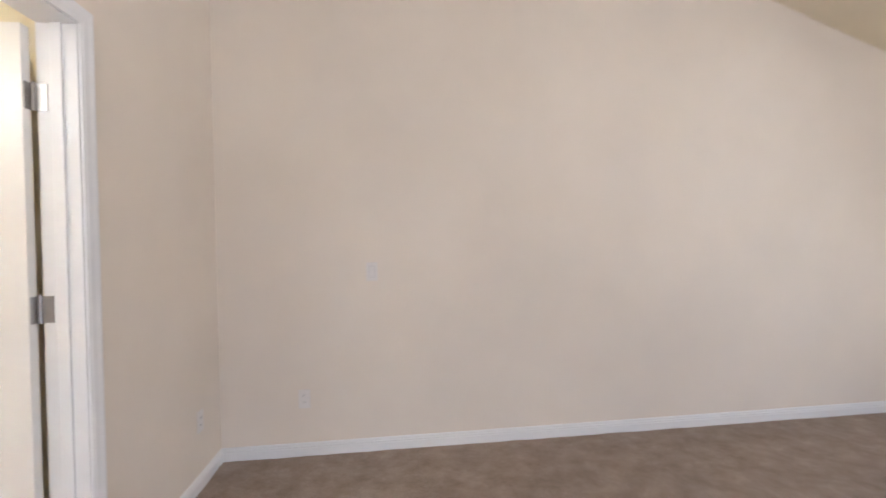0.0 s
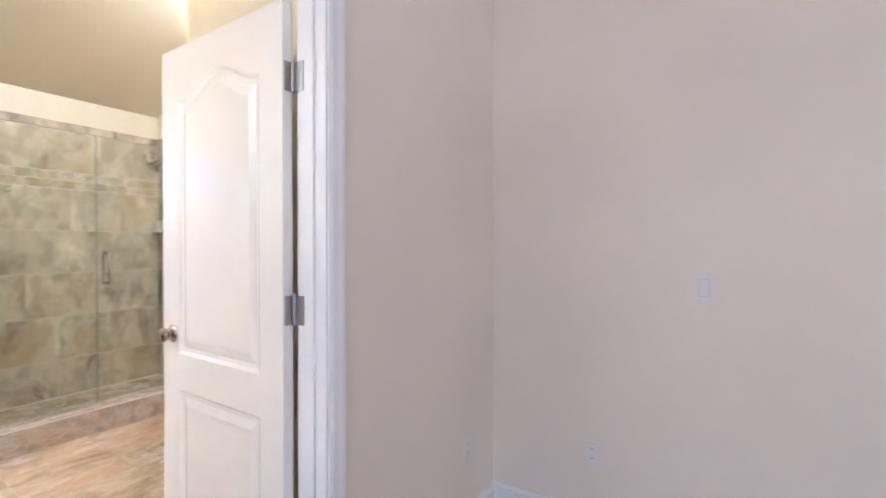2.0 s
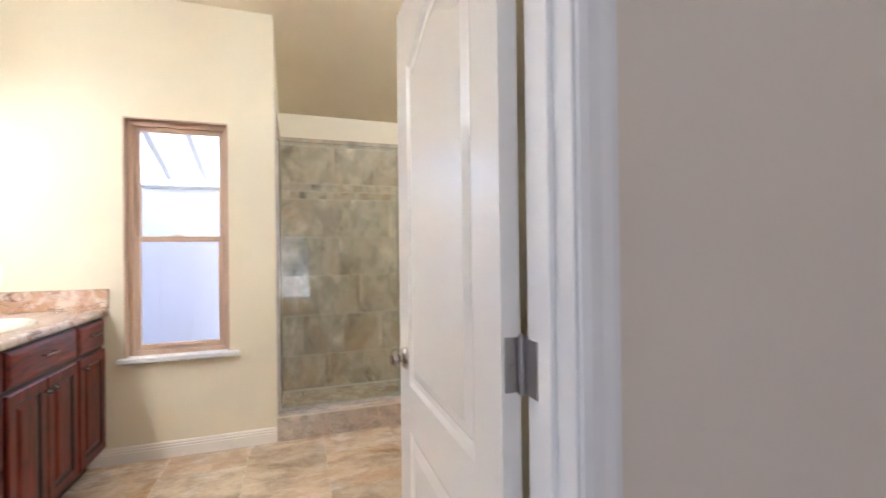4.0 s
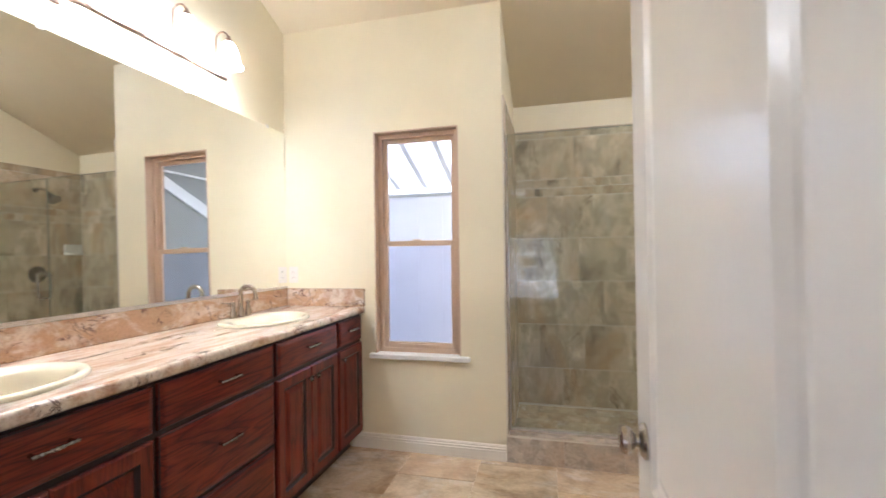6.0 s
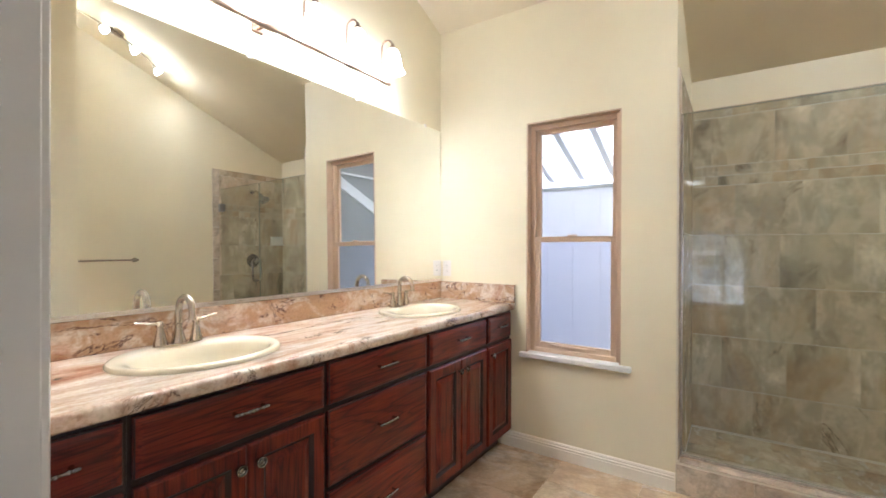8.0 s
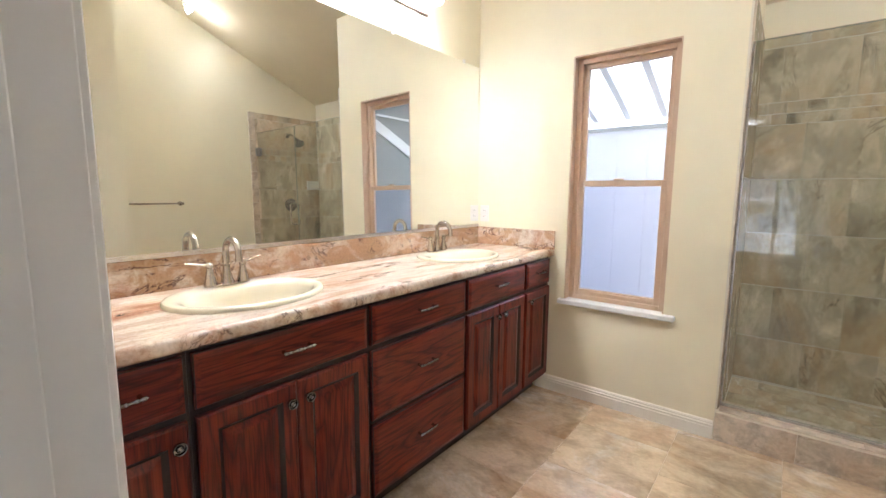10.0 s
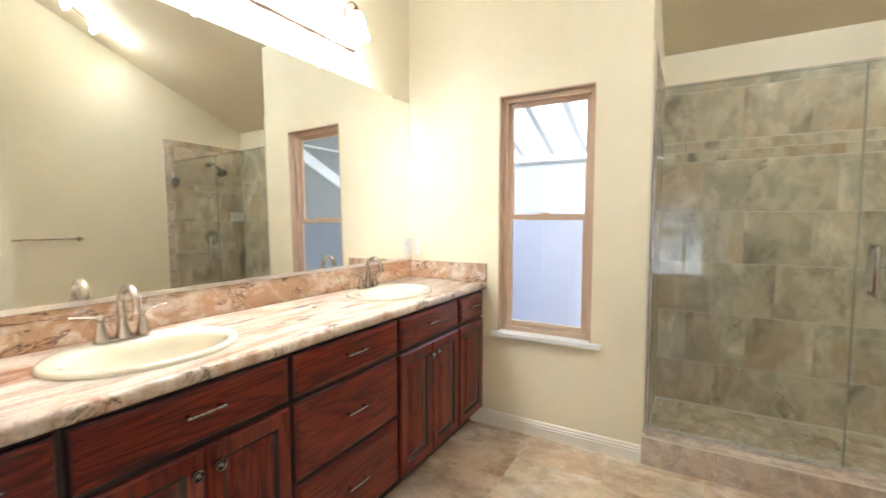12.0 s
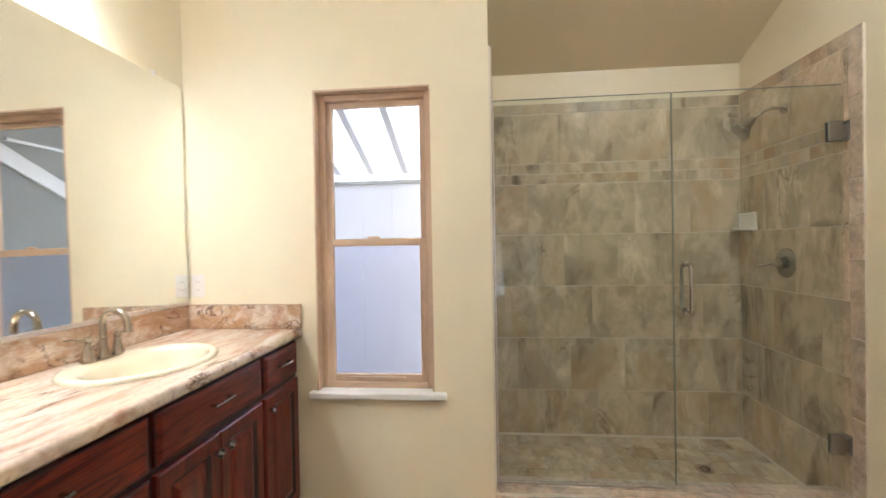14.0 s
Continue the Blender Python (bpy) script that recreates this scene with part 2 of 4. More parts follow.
SPOTGLOW = glow_mat("lit_shade_small", (1.0, 0.965, 0.90), 5.5)
BOWLGLOW = glow_mat("lit_bowl", (1.0, 0.95, 0.88), 1.6)
BULB = glow_mat("lit_bulb", (1.0, 0.955, 0.87), 210.0)
ALU = brushed("bright_aluminium", (0.85, 0.80, 0.77), 0.3)
STUCCO = paint("stucco", (0.34, 0.34, 0.32), 0.9, 60, 0.004, 0.1)
BOARD = paint("painted_board", (0.63, 0.62, 0.66), 0.6, 30, 0.001, 0.06)
BARK = paint("bark", (0.10, 0.075, 0.055), 0.9, 30, 0.01, 0.2)
LEAF = paint("leaf", (0.07, 0.11, 0.045), 0.6, 40, 0.001, 0.3)
CARPAINT = plain("car_paint", (0.55, 0.56, 0.58), 0.2, 0.4)
ROOFING = paint("roof_shingle", (0.16, 0.15, 0.15), 0.9, 20, 0.01, 0.2)
SHEET = bpy.data.materials.new("translucent_sheet")
SHEET.use_nodes = True
_nt = SHEET.node_tree
_nt.nodes.remove(_nt.nodes["Principled BSDF"])
_t, _d, _m = _nt.nodes.new("ShaderNodeBsdfTranslucent"), _nt.nodes.new("ShaderNodeBsdfDiffuse"), _nt.nodes.new("ShaderNodeMixShader")
_t.inputs[0].default_value, _d.inputs[0].default_value = (0.72, 0.74, 0.77, 1), (0.8, 0.8, 0.8, 1)
_m.inputs[0].default_value = 0.2
_nt.links.new(_t.outputs[0], _m.inputs[1]), _nt.links.new(_d.outputs[0], _m.inputs[2])
_nt.links.new(_m.outputs[0], _nt.nodes["Material Output"].inputs[0])
CONCRETE = paint("concrete", (0.58, 0.57, 0.55), 0.85, 40, 0.003, 0.12)
GROUND = paint("dry_ground", (0.20, 0.19, 0.16), 0.95, 12, 0.02, 0.25)

# ---------- mesh helpers ----------


def obj(name, bm, mats, parent=None, label="", smooth=False, m=None):
    me = bpy.data.meshes.new(name)
    bmesh.ops.recalc_face_normals(bm, faces=bm.faces)
    if smooth:
        for f in bm.faces:
            f.smooth = True
    bm.to_mesh(me)
    bm.free()
    for mt in mats if isinstance(mats, (list, tuple)) else [mats]:
        me.materials.append(mt)
    if smooth:
        me.set_sharp_from_angle(angle=radians(38))
    ob = new(name, me)
    if parent:
        ob.parent = parent
    if m is not None:
        ob.matrix_local = m
    if label:
        tagged(ob, label)
    return ob


def empty(name, x, y, z, rz=0.0):
    ob = new(name)
    ob.empty_display_size = 0.1
    ob.matrix_world = pose(x, y, z, 0, 0, rz)
    return ob


def box(bm, x0, x1, y0, y1, z0, z1, bevel=0.0, mat=0, segs=1):
    vs = [bm.verts.new((x, y, z)) for x in (x0, x1) for y in (y0, y1) for z in (z0, z1)]
    fs = [bm.faces.new([vs[i] for i in q]) for q in ((0, 1, 3, 2), (4, 6, 7, 5), (0, 4, 5, 1), (2, 3, 7, 6), (0, 2, 6, 4), (1, 5, 7, 3))]
    for f in fs:
        f.material_index = mat
    if bevel:
        es = list({e for f in fs for e in f.edges})
        bmesh.ops.bevel(bm, geom=es, offset=bevel, segments=segs, profile=0.5, affect="EDGES")
    return bm


def boxes(*rows, bevel=0.0):
    bm = bmesh.new()
    for r in rows:
        box(bm, *r, bevel=bevel)
    return bm


def part(name, bm, mat, parent, label="", smooth=False, m=None):
    return obj(name, bm, mat, parent, label, smooth, m)


def tube(bm, pts, rads, n=14, mat=0):
    """A round bar swept along pts, with a radius at each."""
    pts = [Vector(p) for p in pts]
    if isinstance(rads, (int, float)):
        rads = [rads] * len(pts)
    rings, up = [], None
    for i, p in enumerate(pts):
        d = (pts[min(i + 1, len(pts) - 1)] - pts[max(i - 1, 0)]).normalized()
        if up is None:
            up = Vector((0, 0, 1)) if abs(d.z) < 0.9 else Vector((1, 0, 0))
        a = d.cross(up).normalized()
        up = a.cross(d).normalized()
        rings.append([bm.verts.new(p + (a * math.cos(k * 2 * math.pi / n) + up * math.sin(k * 2 * math.pi / n)) * rads[i]) for k in range(n)])
    for r, s in zip(rings, rings[1:]):
        for k in range(n):
            bm.faces.new((r[k], r[(k + 1) % n], s[(k + 1) % n], s[k])).material_index = mat
    for r in (rings[0], rings[-1]):
        bm.faces.new(r).material_index = mat
    return bm


def lathe(bm, profile, m=None, n=24, sx=1.0, sy=1.0, mat=0):
    """Turns (radius, height) rows round z; m places it."""
    m = m or Matrix()
    rings = []
    for r, z in profile:
        if r < 1e-6:
            rings.append([bm.verts.new(m @ Vector((0, 0, z)))])
        else:
            rings.append([bm.verts.new(m @ Vector((r * sx * math.cos(k * 2 * math.pi / n), r * sy * math.sin(k * 2 * math.pi / n), z))) for k in range(n)])
    for r, s in zip(rings, rings[1:]):
        for k in range(n):
            j = (k + 1) % n
            if len(r) == 1 and len(s) == 1:
                continue
            q = (r[0], s[k], s[j]) if len(r) == 1 else (r[k], r[j], s[0]) if len(s) == 1 else (r[k], r[j], s[j], s[k])
            bm.faces.new(q).material_index = mat
    return bm


def rect_loop(x0, x1, z0, z1, k=1, arch=0.0):
    """Points round a rectangle, k to a side; arch lifts the top edge in a curve."""
    out = [(x0 + (x1 - x0) * i / k, z0) for i in range(k)]
    out += [(x1, z0 + (z1 - z0) * i / k) for i in range(k)]
    for i in range(k):
        u = i / k
        out.append((x1 + (x0 - x1) * u, z1 + arch * 0.5 * (1 - math.cos(2 * math.pi * u))))
    out += [(x0, z1 + (z0 - z1) * i / k) for i in range(k)]
    return out


def rings_face(bm, loops, mats=None, cap=True, flip=1):
    """Skins loops of (points, depth): x and z from the points, y the depth."""
    rs = [[bm.verts.new((x, d, z)) for x, z in pts] for pts, d in loops]
    for i, (r, s) in enumerate(zip(rs, rs[1:])):
        n = len(r)
        for k in range(n):
            f = bm.faces.new((r[k], r[(k + 1) % n], s[(k + 1) % n], s[k]))
            f.material_index = mats[i] if mats else 0
    if cap:
        bm.faces.new(rs[-1]).material_index = mats[-1] if mats else 0
    return rs


def arc(cx, cy, cz, r, a0, a1, n, plane="yz"):
    out = []
    for i in range(n + 1):
        a = radians(a0 + (a1 - a0) * i / n)
        c, s = r * math.cos(a), r * math.sin(a)
        out.append((cx, cy + c, cz + s) if plane == "yz" else (cx + c, cy, cz + s) if plane == "xz" else (cx + c, cy + s, cz))
    return out

# ---------- structure ----------
SLOPE, LOW = 0.42, 2.49


def roof_z(x):
    return LOW + SLOPE * (x + 0.91)


def structure(name, bm, mats, label, cat, parent=None):
    return tagged(obj(name, bm, mats, parent), label, cat, kind="structure")


def prism(bm, pts, axis, a, b):
    """A slab: pts in the plane across axis ('y': x and z, 'x': y and z), from a to b."""
    put = (lambda p, d: (p[0], d, p[1])) if axis == "y" else (lambda p, d: (d, p[0], p[1]))
    u = [bm.verts.new(put(p, a)) for p in pts]
    v = [bm.verts.new(put(p, b)) for p in pts]
    bm.faces.new(u), bm.faces.new(v[::-1])
    for i in range(len(pts)):
        j = (i + 1) % len(pts)
        bm.faces.new((u[i], u[j], v[j], v[i]))
    return bm


RIGHT, BACK, FRONT_L = 3.17, -0.91, 1.54
WY0, WY1, WZ0, WZ1 = 0.678, 1.258, 0.635, 2.116
DX0, DX1 = 2.505, 2.626
OY0, OY1, OZ = 1.245, 2.045, 2.058

structure("wall_window", boxes((-0.13, 0, -0.12, WY0, -0.02, 2.95), (-0.13, 0, WY1, FRONT_L, -0.02, 2.95), (-0.13, 0, WY0, WY1, -0.02, WZ0), (-0.13, 0, WY0, WY1, WZ1, 2.95)),
          WALL, "cream painted drywall with a window opening", "wall")
structure("wall_mirror", prism(bmesh.new(), [(0, -0.02), (DX0, -0.02), (DX0, roof_z(DX0) + 0.1), (0, roof_z(0) + 0.1)], "y", -0.12, 0.0), WALL, "cream painted wall behind the vanity mirror", "wall")
structure("wall_shower_side", prism(bmesh.new(), [(-1.03, -1.0), (-0.13, -1.0), (-0.13, roof_z(-0.13) + 0.1), (-1.03, roof_z(-1.03) + 0.1)], "y", 1.42, FRONT_L),
          [WALL], "wall closing the shower bay", "wall")
structure("wall_shower_back", boxes((-1.03, BACK, FRONT_L, RIGHT, -1.0, 2.55)), WALL, "painted wall above the shower tiling", "wall")
structure("wall_towel", prism(bmesh.new(), [(-1.03, -1.0), (1.62, -1.0), (1.62, roof_z(1.62) + 0.1), (-1.03, roof_z(-1.03) + 0.1)], "y", RIGHT, RIGHT + 0.12), WALL, "cream painted wall with towel bar", "wall")
structure("wall_closet_side", boxes((1.5, 1.62, 2.34, RIGHT, -0.02, 3.65)), WALL, "cream painted stub wall", "wall")
structure("wall_closet_front", boxes((1.5, DX0, 2.22, 2.34, -0.02, 4.0)), WALL, "cream painted wall behind the open door", "wall")
structure("wall_door", boxes((DX0, DX1, -2.62, OY0, -0.02, 4.3), (DX0, DX1, OY1, 3.262, -0.02, 4.3), (DX0, DX1, OY0, OY1, OZ, 4.3)), BEDWALL, "beige painted wall with a doorway", "wall")
structure("wall_far", boxes((DX1, 8.12, 3.142, 3.262, -0.02, 4.3)), BEDWALL, "beige painted bedroom wall", "wall")
structure("wall_south", boxes((DX1, 2.9, -2.62, -2.5, -0.02, 4.3), (4.7, 8.12, -2.62, -2.5, -0.02, 4.3), (2.9, 4.7, -2.62, -2.5, -0.02, 0.65), (2.9, 4.7, -2.62, -2.5, 2.05, 4.3)),
          BEDWALL, "beige bedroom wall with a wide window", "wall")
EY0, EY1, EZ0, EZ1 = 0.35, 2.02, 0.10, 1.70
structure("wall_east", boxes((8.0, 8.12, -2.5, -2.05, -0.02, 3.2), (8.0, 8.12, -0.55, EY0, -0.02, 3.2), (8.0, 8.12, -2.05, -0.55, -0.02, 0.55), (8.0, 8.12, -2.05, -0.55, 1.95, 3.2), (8.0, 8.12, EY1, 3.142, -0.02, 3.2), (8.0, 8.12, EY0, EY1, -0.02, EZ0), (8.0, 8.12, EY0, EY1, EZ1, 3.2)),
          BEDWALL, "beige bedroom wall with a window", "wall")
structure("ceiling_bath", prism(bmesh.new(), [(-1.05, roof_z(-1.05)), (DX0, roof_z(DX0)), (DX0, roof_z(DX0) + 0.15), (-1.05, roof_z(-1.05) + 0.15)], "y", -0.12, RIGHT + 0.12),
          CEIL, "sloped matte cream ceiling over the bathroom", "ceiling")
structure("ceiling_bedroom", prism(bmesh.new(), [(DX1, 4.05), (3.2, 4.05), (8.12, 2.24), (8.12, 2.4), (3.2, 4.3), (DX1, 4.3)], "y", -2.62, 3.262), CEIL, "vaulted bedroom ceiling", "ceiling")
bm = bmesh.new()
bmesh.ops.create_grid(bm, x_segments=60, y_segments=60, size=0.5)
for v in bm.verts:
    v.co = (2.60 + (v.co.x + 0.5) * 5.52, -2.6 + (v.co.y + 0.5) * 5.85, 0.006 + 0.006 * noise.noise((v.co.x * 70, v.co.y * 70, 0)))
structure("carpet", bm, CARPET, "brown-beige cut pile carpet", "carpet")
structure("floor", boxes((-0.13, 2.60, -0.12, RIGHT + 0.12, -0.12, -0.002), (2.60, 8.12, -2.62, 3.262, -0.12, -0.002)), FLOORGROUT, "bathroom floor bed with grout joints", "floor")


def baseboard(name, p, q, n, h=0.1, d=0.014, label="white moulded baseboard", mat=None):
    """A moulded board from p to q (x, y) that stands off the wall along n."""
    prof = [(0, 0), (d, 0), (d, h * 0.62), (d * 0.75, h * 0.66), (d * 0.95, h * 0.70), (d * 0.95, h * 0.78), (d * 0.55, h * 0.82), (d * 0.7, h * 0.88), (d * 0.35, h * 0.98), (0, h)]
    bm = bmesh.new()
    ends = []
    for e in (p, q):
        ends.append([bm.verts.new((e[0] + n[0] * a, e[1] + n[1] * a, b)) for a, b in prof])
    for i in range(len(prof)):
        j = (i + 1) % len(prof)
        bm.faces.new((ends[0][i], ends[0][j], ends[1][j], ends[1][i]))
    bm.faces.new(ends[0]), bm.faces.new(ends[1][::-1])
    return structure(name, bm, mat or WHITE, label, "baseboard")


baseboard("baseboard_window", (0.0, 0.50), (0.0, FRONT_L - 0.002), (1, 0), label="white moulded baseboard with a warm light cast in its colour", mat=TRIM)
baseboard("baseboard_towel", (0.03, RIGHT), (1.5, RIGHT), (0, -1), label="white moulded baseboard with a warm light cast in its colour", mat=TRIM)
baseboard("baseboard_closet", (1.5, 2.222), (1.5, RIGHT - 0.014), (-1, 0), label="white moulded baseboard with a warm light cast in its colour", mat=TRIM)
baseboard("baseboard_far", (DX1, 3.142), (8.0, 3.142), (0, -1), 0.085)
baseboard("baseboard_door_wall", (DX1, 2.115), (DX1, 3.128), (1, 0), 0.085)
baseboard("baseboard_door_wall_south", (DX1, -2.5), (DX1, 1.18), (1, 0), 0.085)


def casing(name, x, sgn):
    """Moulded casing round the doorway; sgn: the way it stands off the wall."""
    bm = bmesh.new()
    w, prof = 0.06, [(0.0, 0.009), (0.012, 0.013), (0.03, 0.014), (0.045, 0.017), (0.055, 0.017), (0.06, 0.010)]
    lines = []
    for off, d in [(0.0, 0.0)] + prof + [(0.06, 0.0)]:
        a, b, t = OY0 + 0.006 - off, OY1 - 0.008 + off, OZ - 0.008 + off
        lines.append([bm.verts.new((x + sgn * d, yy, zz)) for yy, zz in ((a, 0.0), (a, t), (b, t), (b, 0.0))])
    for r, s in zip(lines, lines[1:]):
        for k in range(3):
            bm.faces.new((r[k], r[k + 1], s[k + 1], s[k]))
    return structure(name, bm, WHITE, "white painted door casing", "door trim")


casing("trim_door_bedroom", DX1, 1)
casing("trim_door_bath", DX0, -1)
JF = OY1 - 0.015
structure("door_jamb", boxes((DX0 - 0.002, DX1 + 0.002, JF, OY1, 0, OZ), (DX0 - 0.002, DX1 + 0.002, OY0, OY0 + 0.015, 0, OZ), (DX0 - 0.002, DX1 + 0.002, OY0 + 0.015, JF, OZ - 0.015, OZ),
                             (2.55, 2.585, JF - 0.011, JF, 0, OZ - 0.015), (2.55, 2.585, OY0 + 0.015, OY0 + 0.026, 0, OZ - 0.015), bevel=0.0015),
          WHITE, "white painted door jamb with stop", "door frame")

# ---------- open panel door ----------


def panel_door():
    x0, x1, z0, z1, yf, yb = 1.757, 2.484, 0.012, 2.024, JF - 0.038, JF - 0.003
    door = tagged(empty("door_1", x1, JF - 0.008, z0), "white two-panel door with arched upper panel, standing open", "door", kind="structure")
    inv = door.matrix_world.inverted()
    bm = bmesh.new()
    split = 0.80
    for y, s in ((yf, 1), (yb, -1)):
        for a, b, arch, pz0, pz1 in ((split, z1, 0.075, split + 0.075, z1 - 0.20), (z0, split, 0.0, z0 + 0.20, split - 0.06)):
            k = 14
            ls = [(rect_loop(x0, x1, a, b, k), y)]
            for ins, dep in ((0.0, 0.0), (0.012, 0.007), (0.026, 0.009), (0.034, 0.006), (0.055, 0.001), (0.06, 0.001)):
                ls.append((rect_loop(x0 + 0.115 + ins, x1 - 0.115 - ins, pz0 + ins, pz1 - ins, k, arch), y + s * dep))
            rings_face(bm, ls)
    for xa in (x0, x1):
        bm.faces.new([bm.verts.new(c) for c in ((xa, yf, z0), (xa, yb, z0), (xa, yb, z1), (xa, yf, z1))])
    for za in (z0, z1):
        bm.faces.new([bm.verts.new(c) for c in ((x0, yf, za), (x1, yf, za), (x1, yb, za), (x0, yb, za))])
    bm.transform(inv)
    part("leaf", bm, DOORWHITE, door)
    for y, s in ((yf, -1), (yb, 1)):
        bm = bmesh.new()
        turn = Matrix.Translation((x0 + 0.074, y, 0.946)) @ Euler((radians(90 if s < 0 else -90), 0, 0)).to_matrix().to_4x4()
        lathe(bm, [(0, 0), (0.033, 0), (0.033, 0.004), (0.027, 0.010), (0.013, 0.013), (0.011, 0.018), (0.016, 0.022), (0.024, 0.027), (0.027, 0.035), (0.024, 0.043), (0.015, 0.047), (0, 0.048)], turn)
        bm.transform(inv)
        part("door_knob", bm, NICKEL, door, "brushed nickel door knob", True)
    bm = boxes((x0 - 0.001, x0 + 0.002, yf + 0.006, yb - 0.006, 0.91, 0.97))
    bm.transform(inv)
    part("latch_plate", bm, NICKEL, door)
    for z in (1.795, 1.085, 0.32):
        bm = bmesh.new()
        cx, cy = x1 + 0.010, JF - 0.006
        tube(bm, [(cx, cy, z - 0.046), (cx, cy, z + 0.046)], 0.0065, 10)
        tube(bm, [(cx, cy, z + 0.046), (cx, cy, z + 0.052)], [0.005, 0.003], 10)
        box(bm, x1, x1 + 0.0025, yf + 0.006, cy, z - 0.045, z + 0.045)
        box(bm, cx, x1 + 0.05, JF - 0.0025, JF + 0.001, z - 0.045, z + 0.045)
        for dz in (-0.03, 0.0, 0.03):
            for s in (0.012, 0.022):
                lathe(bm, [(0, 0.0016), (0.003, 0.0012), (0.0035, 0)], Matrix.Translation((x1 + 0.0025, yf + s, z + dz)) @ Euler((0, radians(90), 0)).to_matrix().to_4x4(), 8)
        bm.transform(inv)
        part("hinge", bm, STEEL, door, "satin steel butt hinge")
    return door


panel_door()

# ---------- bathroom window ----------


def bath_window():
    win = tagged(empty("window_1", 0, (WY0 + WY1) / 2, WZ0), "almond vinyl single-hung window with a white sill", "window", kind="structure")
    inv = win.matrix_world.inverted()

    def add(name, bm, mat, label="", parent=win):
        bm.transform(inv)
        return part(name, bm, mat, parent, label)

    def ring(bm, y0, y1, z0, z1, w, xa, xb, bev=0.003, bot=None):
        bot = bot or w
        box(bm, xa, xb, y0, y0 + w, z0, z1, bev)
        box(bm, xa, xb, y1 - w, y1, z0, z1, bev)
        box(bm, xa, xb, y0 + w, y1 - w, z1 - w, z1, bev)
        box(bm, xa, xb, y0 + w, y1 - w, z0, z0 + bot, bev)
        return bm
    mid = 1.365
    add("reveal", boxes((-0.058, 0.002, WY0, WY0 + 0.008, WZ0, WZ1), (-0.058, 0.002, WY1 - 0.008, WY1, WZ0, WZ1), (-0.058, 0.002, WY0, WY1, WZ1 - 0.008, WZ1)), ALMOND)
    add("window_frame", ring(bmesh.new(), WY0 + 0.008, WY1 - 0.008, WZ0, WZ1 - 0.008, 0.030, -0.115, -0.052), ALMOND)
    up = add("upper_sash", ring(bmesh.new(), WY0 + 0.036, WY1 - 0.036, mid - 0.015, WZ1 - 0.036, 0.030, -0.112, -0.085), ALMOND)
    lo = add("lower_sash", ring(bmesh.new(), WY0 + 0.034, WY1 - 0.034, WZ0 + 0.028, mid + 0.018, 0.036, -0.085, -0.058, 0.003, 0.04), ALMOND)
    bm = boxes((-0.101, -0.097, WY0 + 0.06, WY1 - 0.06, mid, WZ1 - 0.06))
    add("pane", bm, PANE, "clear glass pane", up).visible_shadow = False
    bm = boxes((-0.074, -0.070, WY0 + 0.066, WY1 - 0.066, WZ0 + 0.06, mid - 0.01))
    add("pane", bm, SCREEN, "screened glass pane", lo).visible_shadow = False
    add("sash_lock", boxes((-0.060, -0.045, 0.93, 0.99, mid + 0.018, mid + 0.030), bevel=0.003), ALMOND, "", lo)
    add("sash_lift", boxes((-0.060, -0.046, 0.82, 1.11, WZ0 + 0.05, WZ0 + 0.058), bevel=0.002), ALMOND, "", lo)
    add("window_sill", boxes((-0.055, 0.034, WY0 - 0.036, WY1 + 0.060, WZ0 - 0.030, WZ0 + 0.002), bevel=0.005), WHITE, "white painted sill")
    return win


bath_window()

# ---------- shower ----------
TILES = {}


def tile_mesh(w, h, d, mat):
    key = (round(w, 3), round(h, 3), d, mat.name)
    if key not in TILES:
        bm = bmesh.new()
        c = min(0.0025, d * 0.5)
        a = [bm.verts.new((x, y, 0)) for x, y in ((0, 0), (w, 0), (w, h), (0, h))]
        b = [bm.verts.new((x, y, d - c)) for x, y in ((0, 0), (w, 0), (w, h), (0, h))]
        t = [bm.verts.new((x, y, d)) for x, y in ((c, c), (w - c, c), (w - c, h - c), (c, h - c))]
        for r, s in ((a, b), (b, t)):
            for i in range(4):
                bm.faces.new((r[i], r[(i + 1) % 4], s[(i + 1) % 4], s[i]))
        bm.faces.new(t)
        bmesh.ops.recalc_face_normals(bm, faces=bm.faces)
        me = bpy.data.meshes.new("tile")
        bm.to_mesh(me)
        bm.free()
        me.materials.append(mat)
        TILES[key] = me
    return TILES[key]


def basis(o, u, v):
    u, v = Vector(u), Vector(v)
    n = u.cross(v)
    m = Matrix((u, v, n)).transposed().to_4x4()
    m.translation = Vector(o)
    return m


def lay(parent, o, u, v, length, rows, mat, pitch, depth=0.0028, gap=0.0009, vgap=0.0036, rng=random.Random(4)):
    """Tiles in rows of (bottom, top, shift, pitch) on a plane; u and v its ways."""
    m0 = basis(o, u, v)
    for lo_, hi_, shift, *pp in rows:
        p = pp[0] if pp else pitch
        x = -shift
        while x < length - 0.006:
            a, b = max(0, x), min(length, x + p)
            if b - a > 0.012:
                ob = new("tile", tile_mesh(b - a - gap, hi_ - lo_ - vgap, depth, mat))
                ob.parent = parent
                ob.matrix_world = m0 @ Matrix.Translation((a + gap / 2, lo_ + vgap / 2, rng.uniform(-0.0006, 0.0006)))
            x += p


SHOWER_ROWS = [(0.06, 0.357, 0.0), (0.357, 0.708, 0.175), (0.708, 1.058, 0.03), (1.058, 1.402, 0.21), (1.402, 1.742, 0.10),
               (1.742, 1.81, 0.0, 0.075), (1.81, 1.88, 0.04, 0.095), (1.88, 2.213, 0.24), (2.213, 2.283, 0.12)]


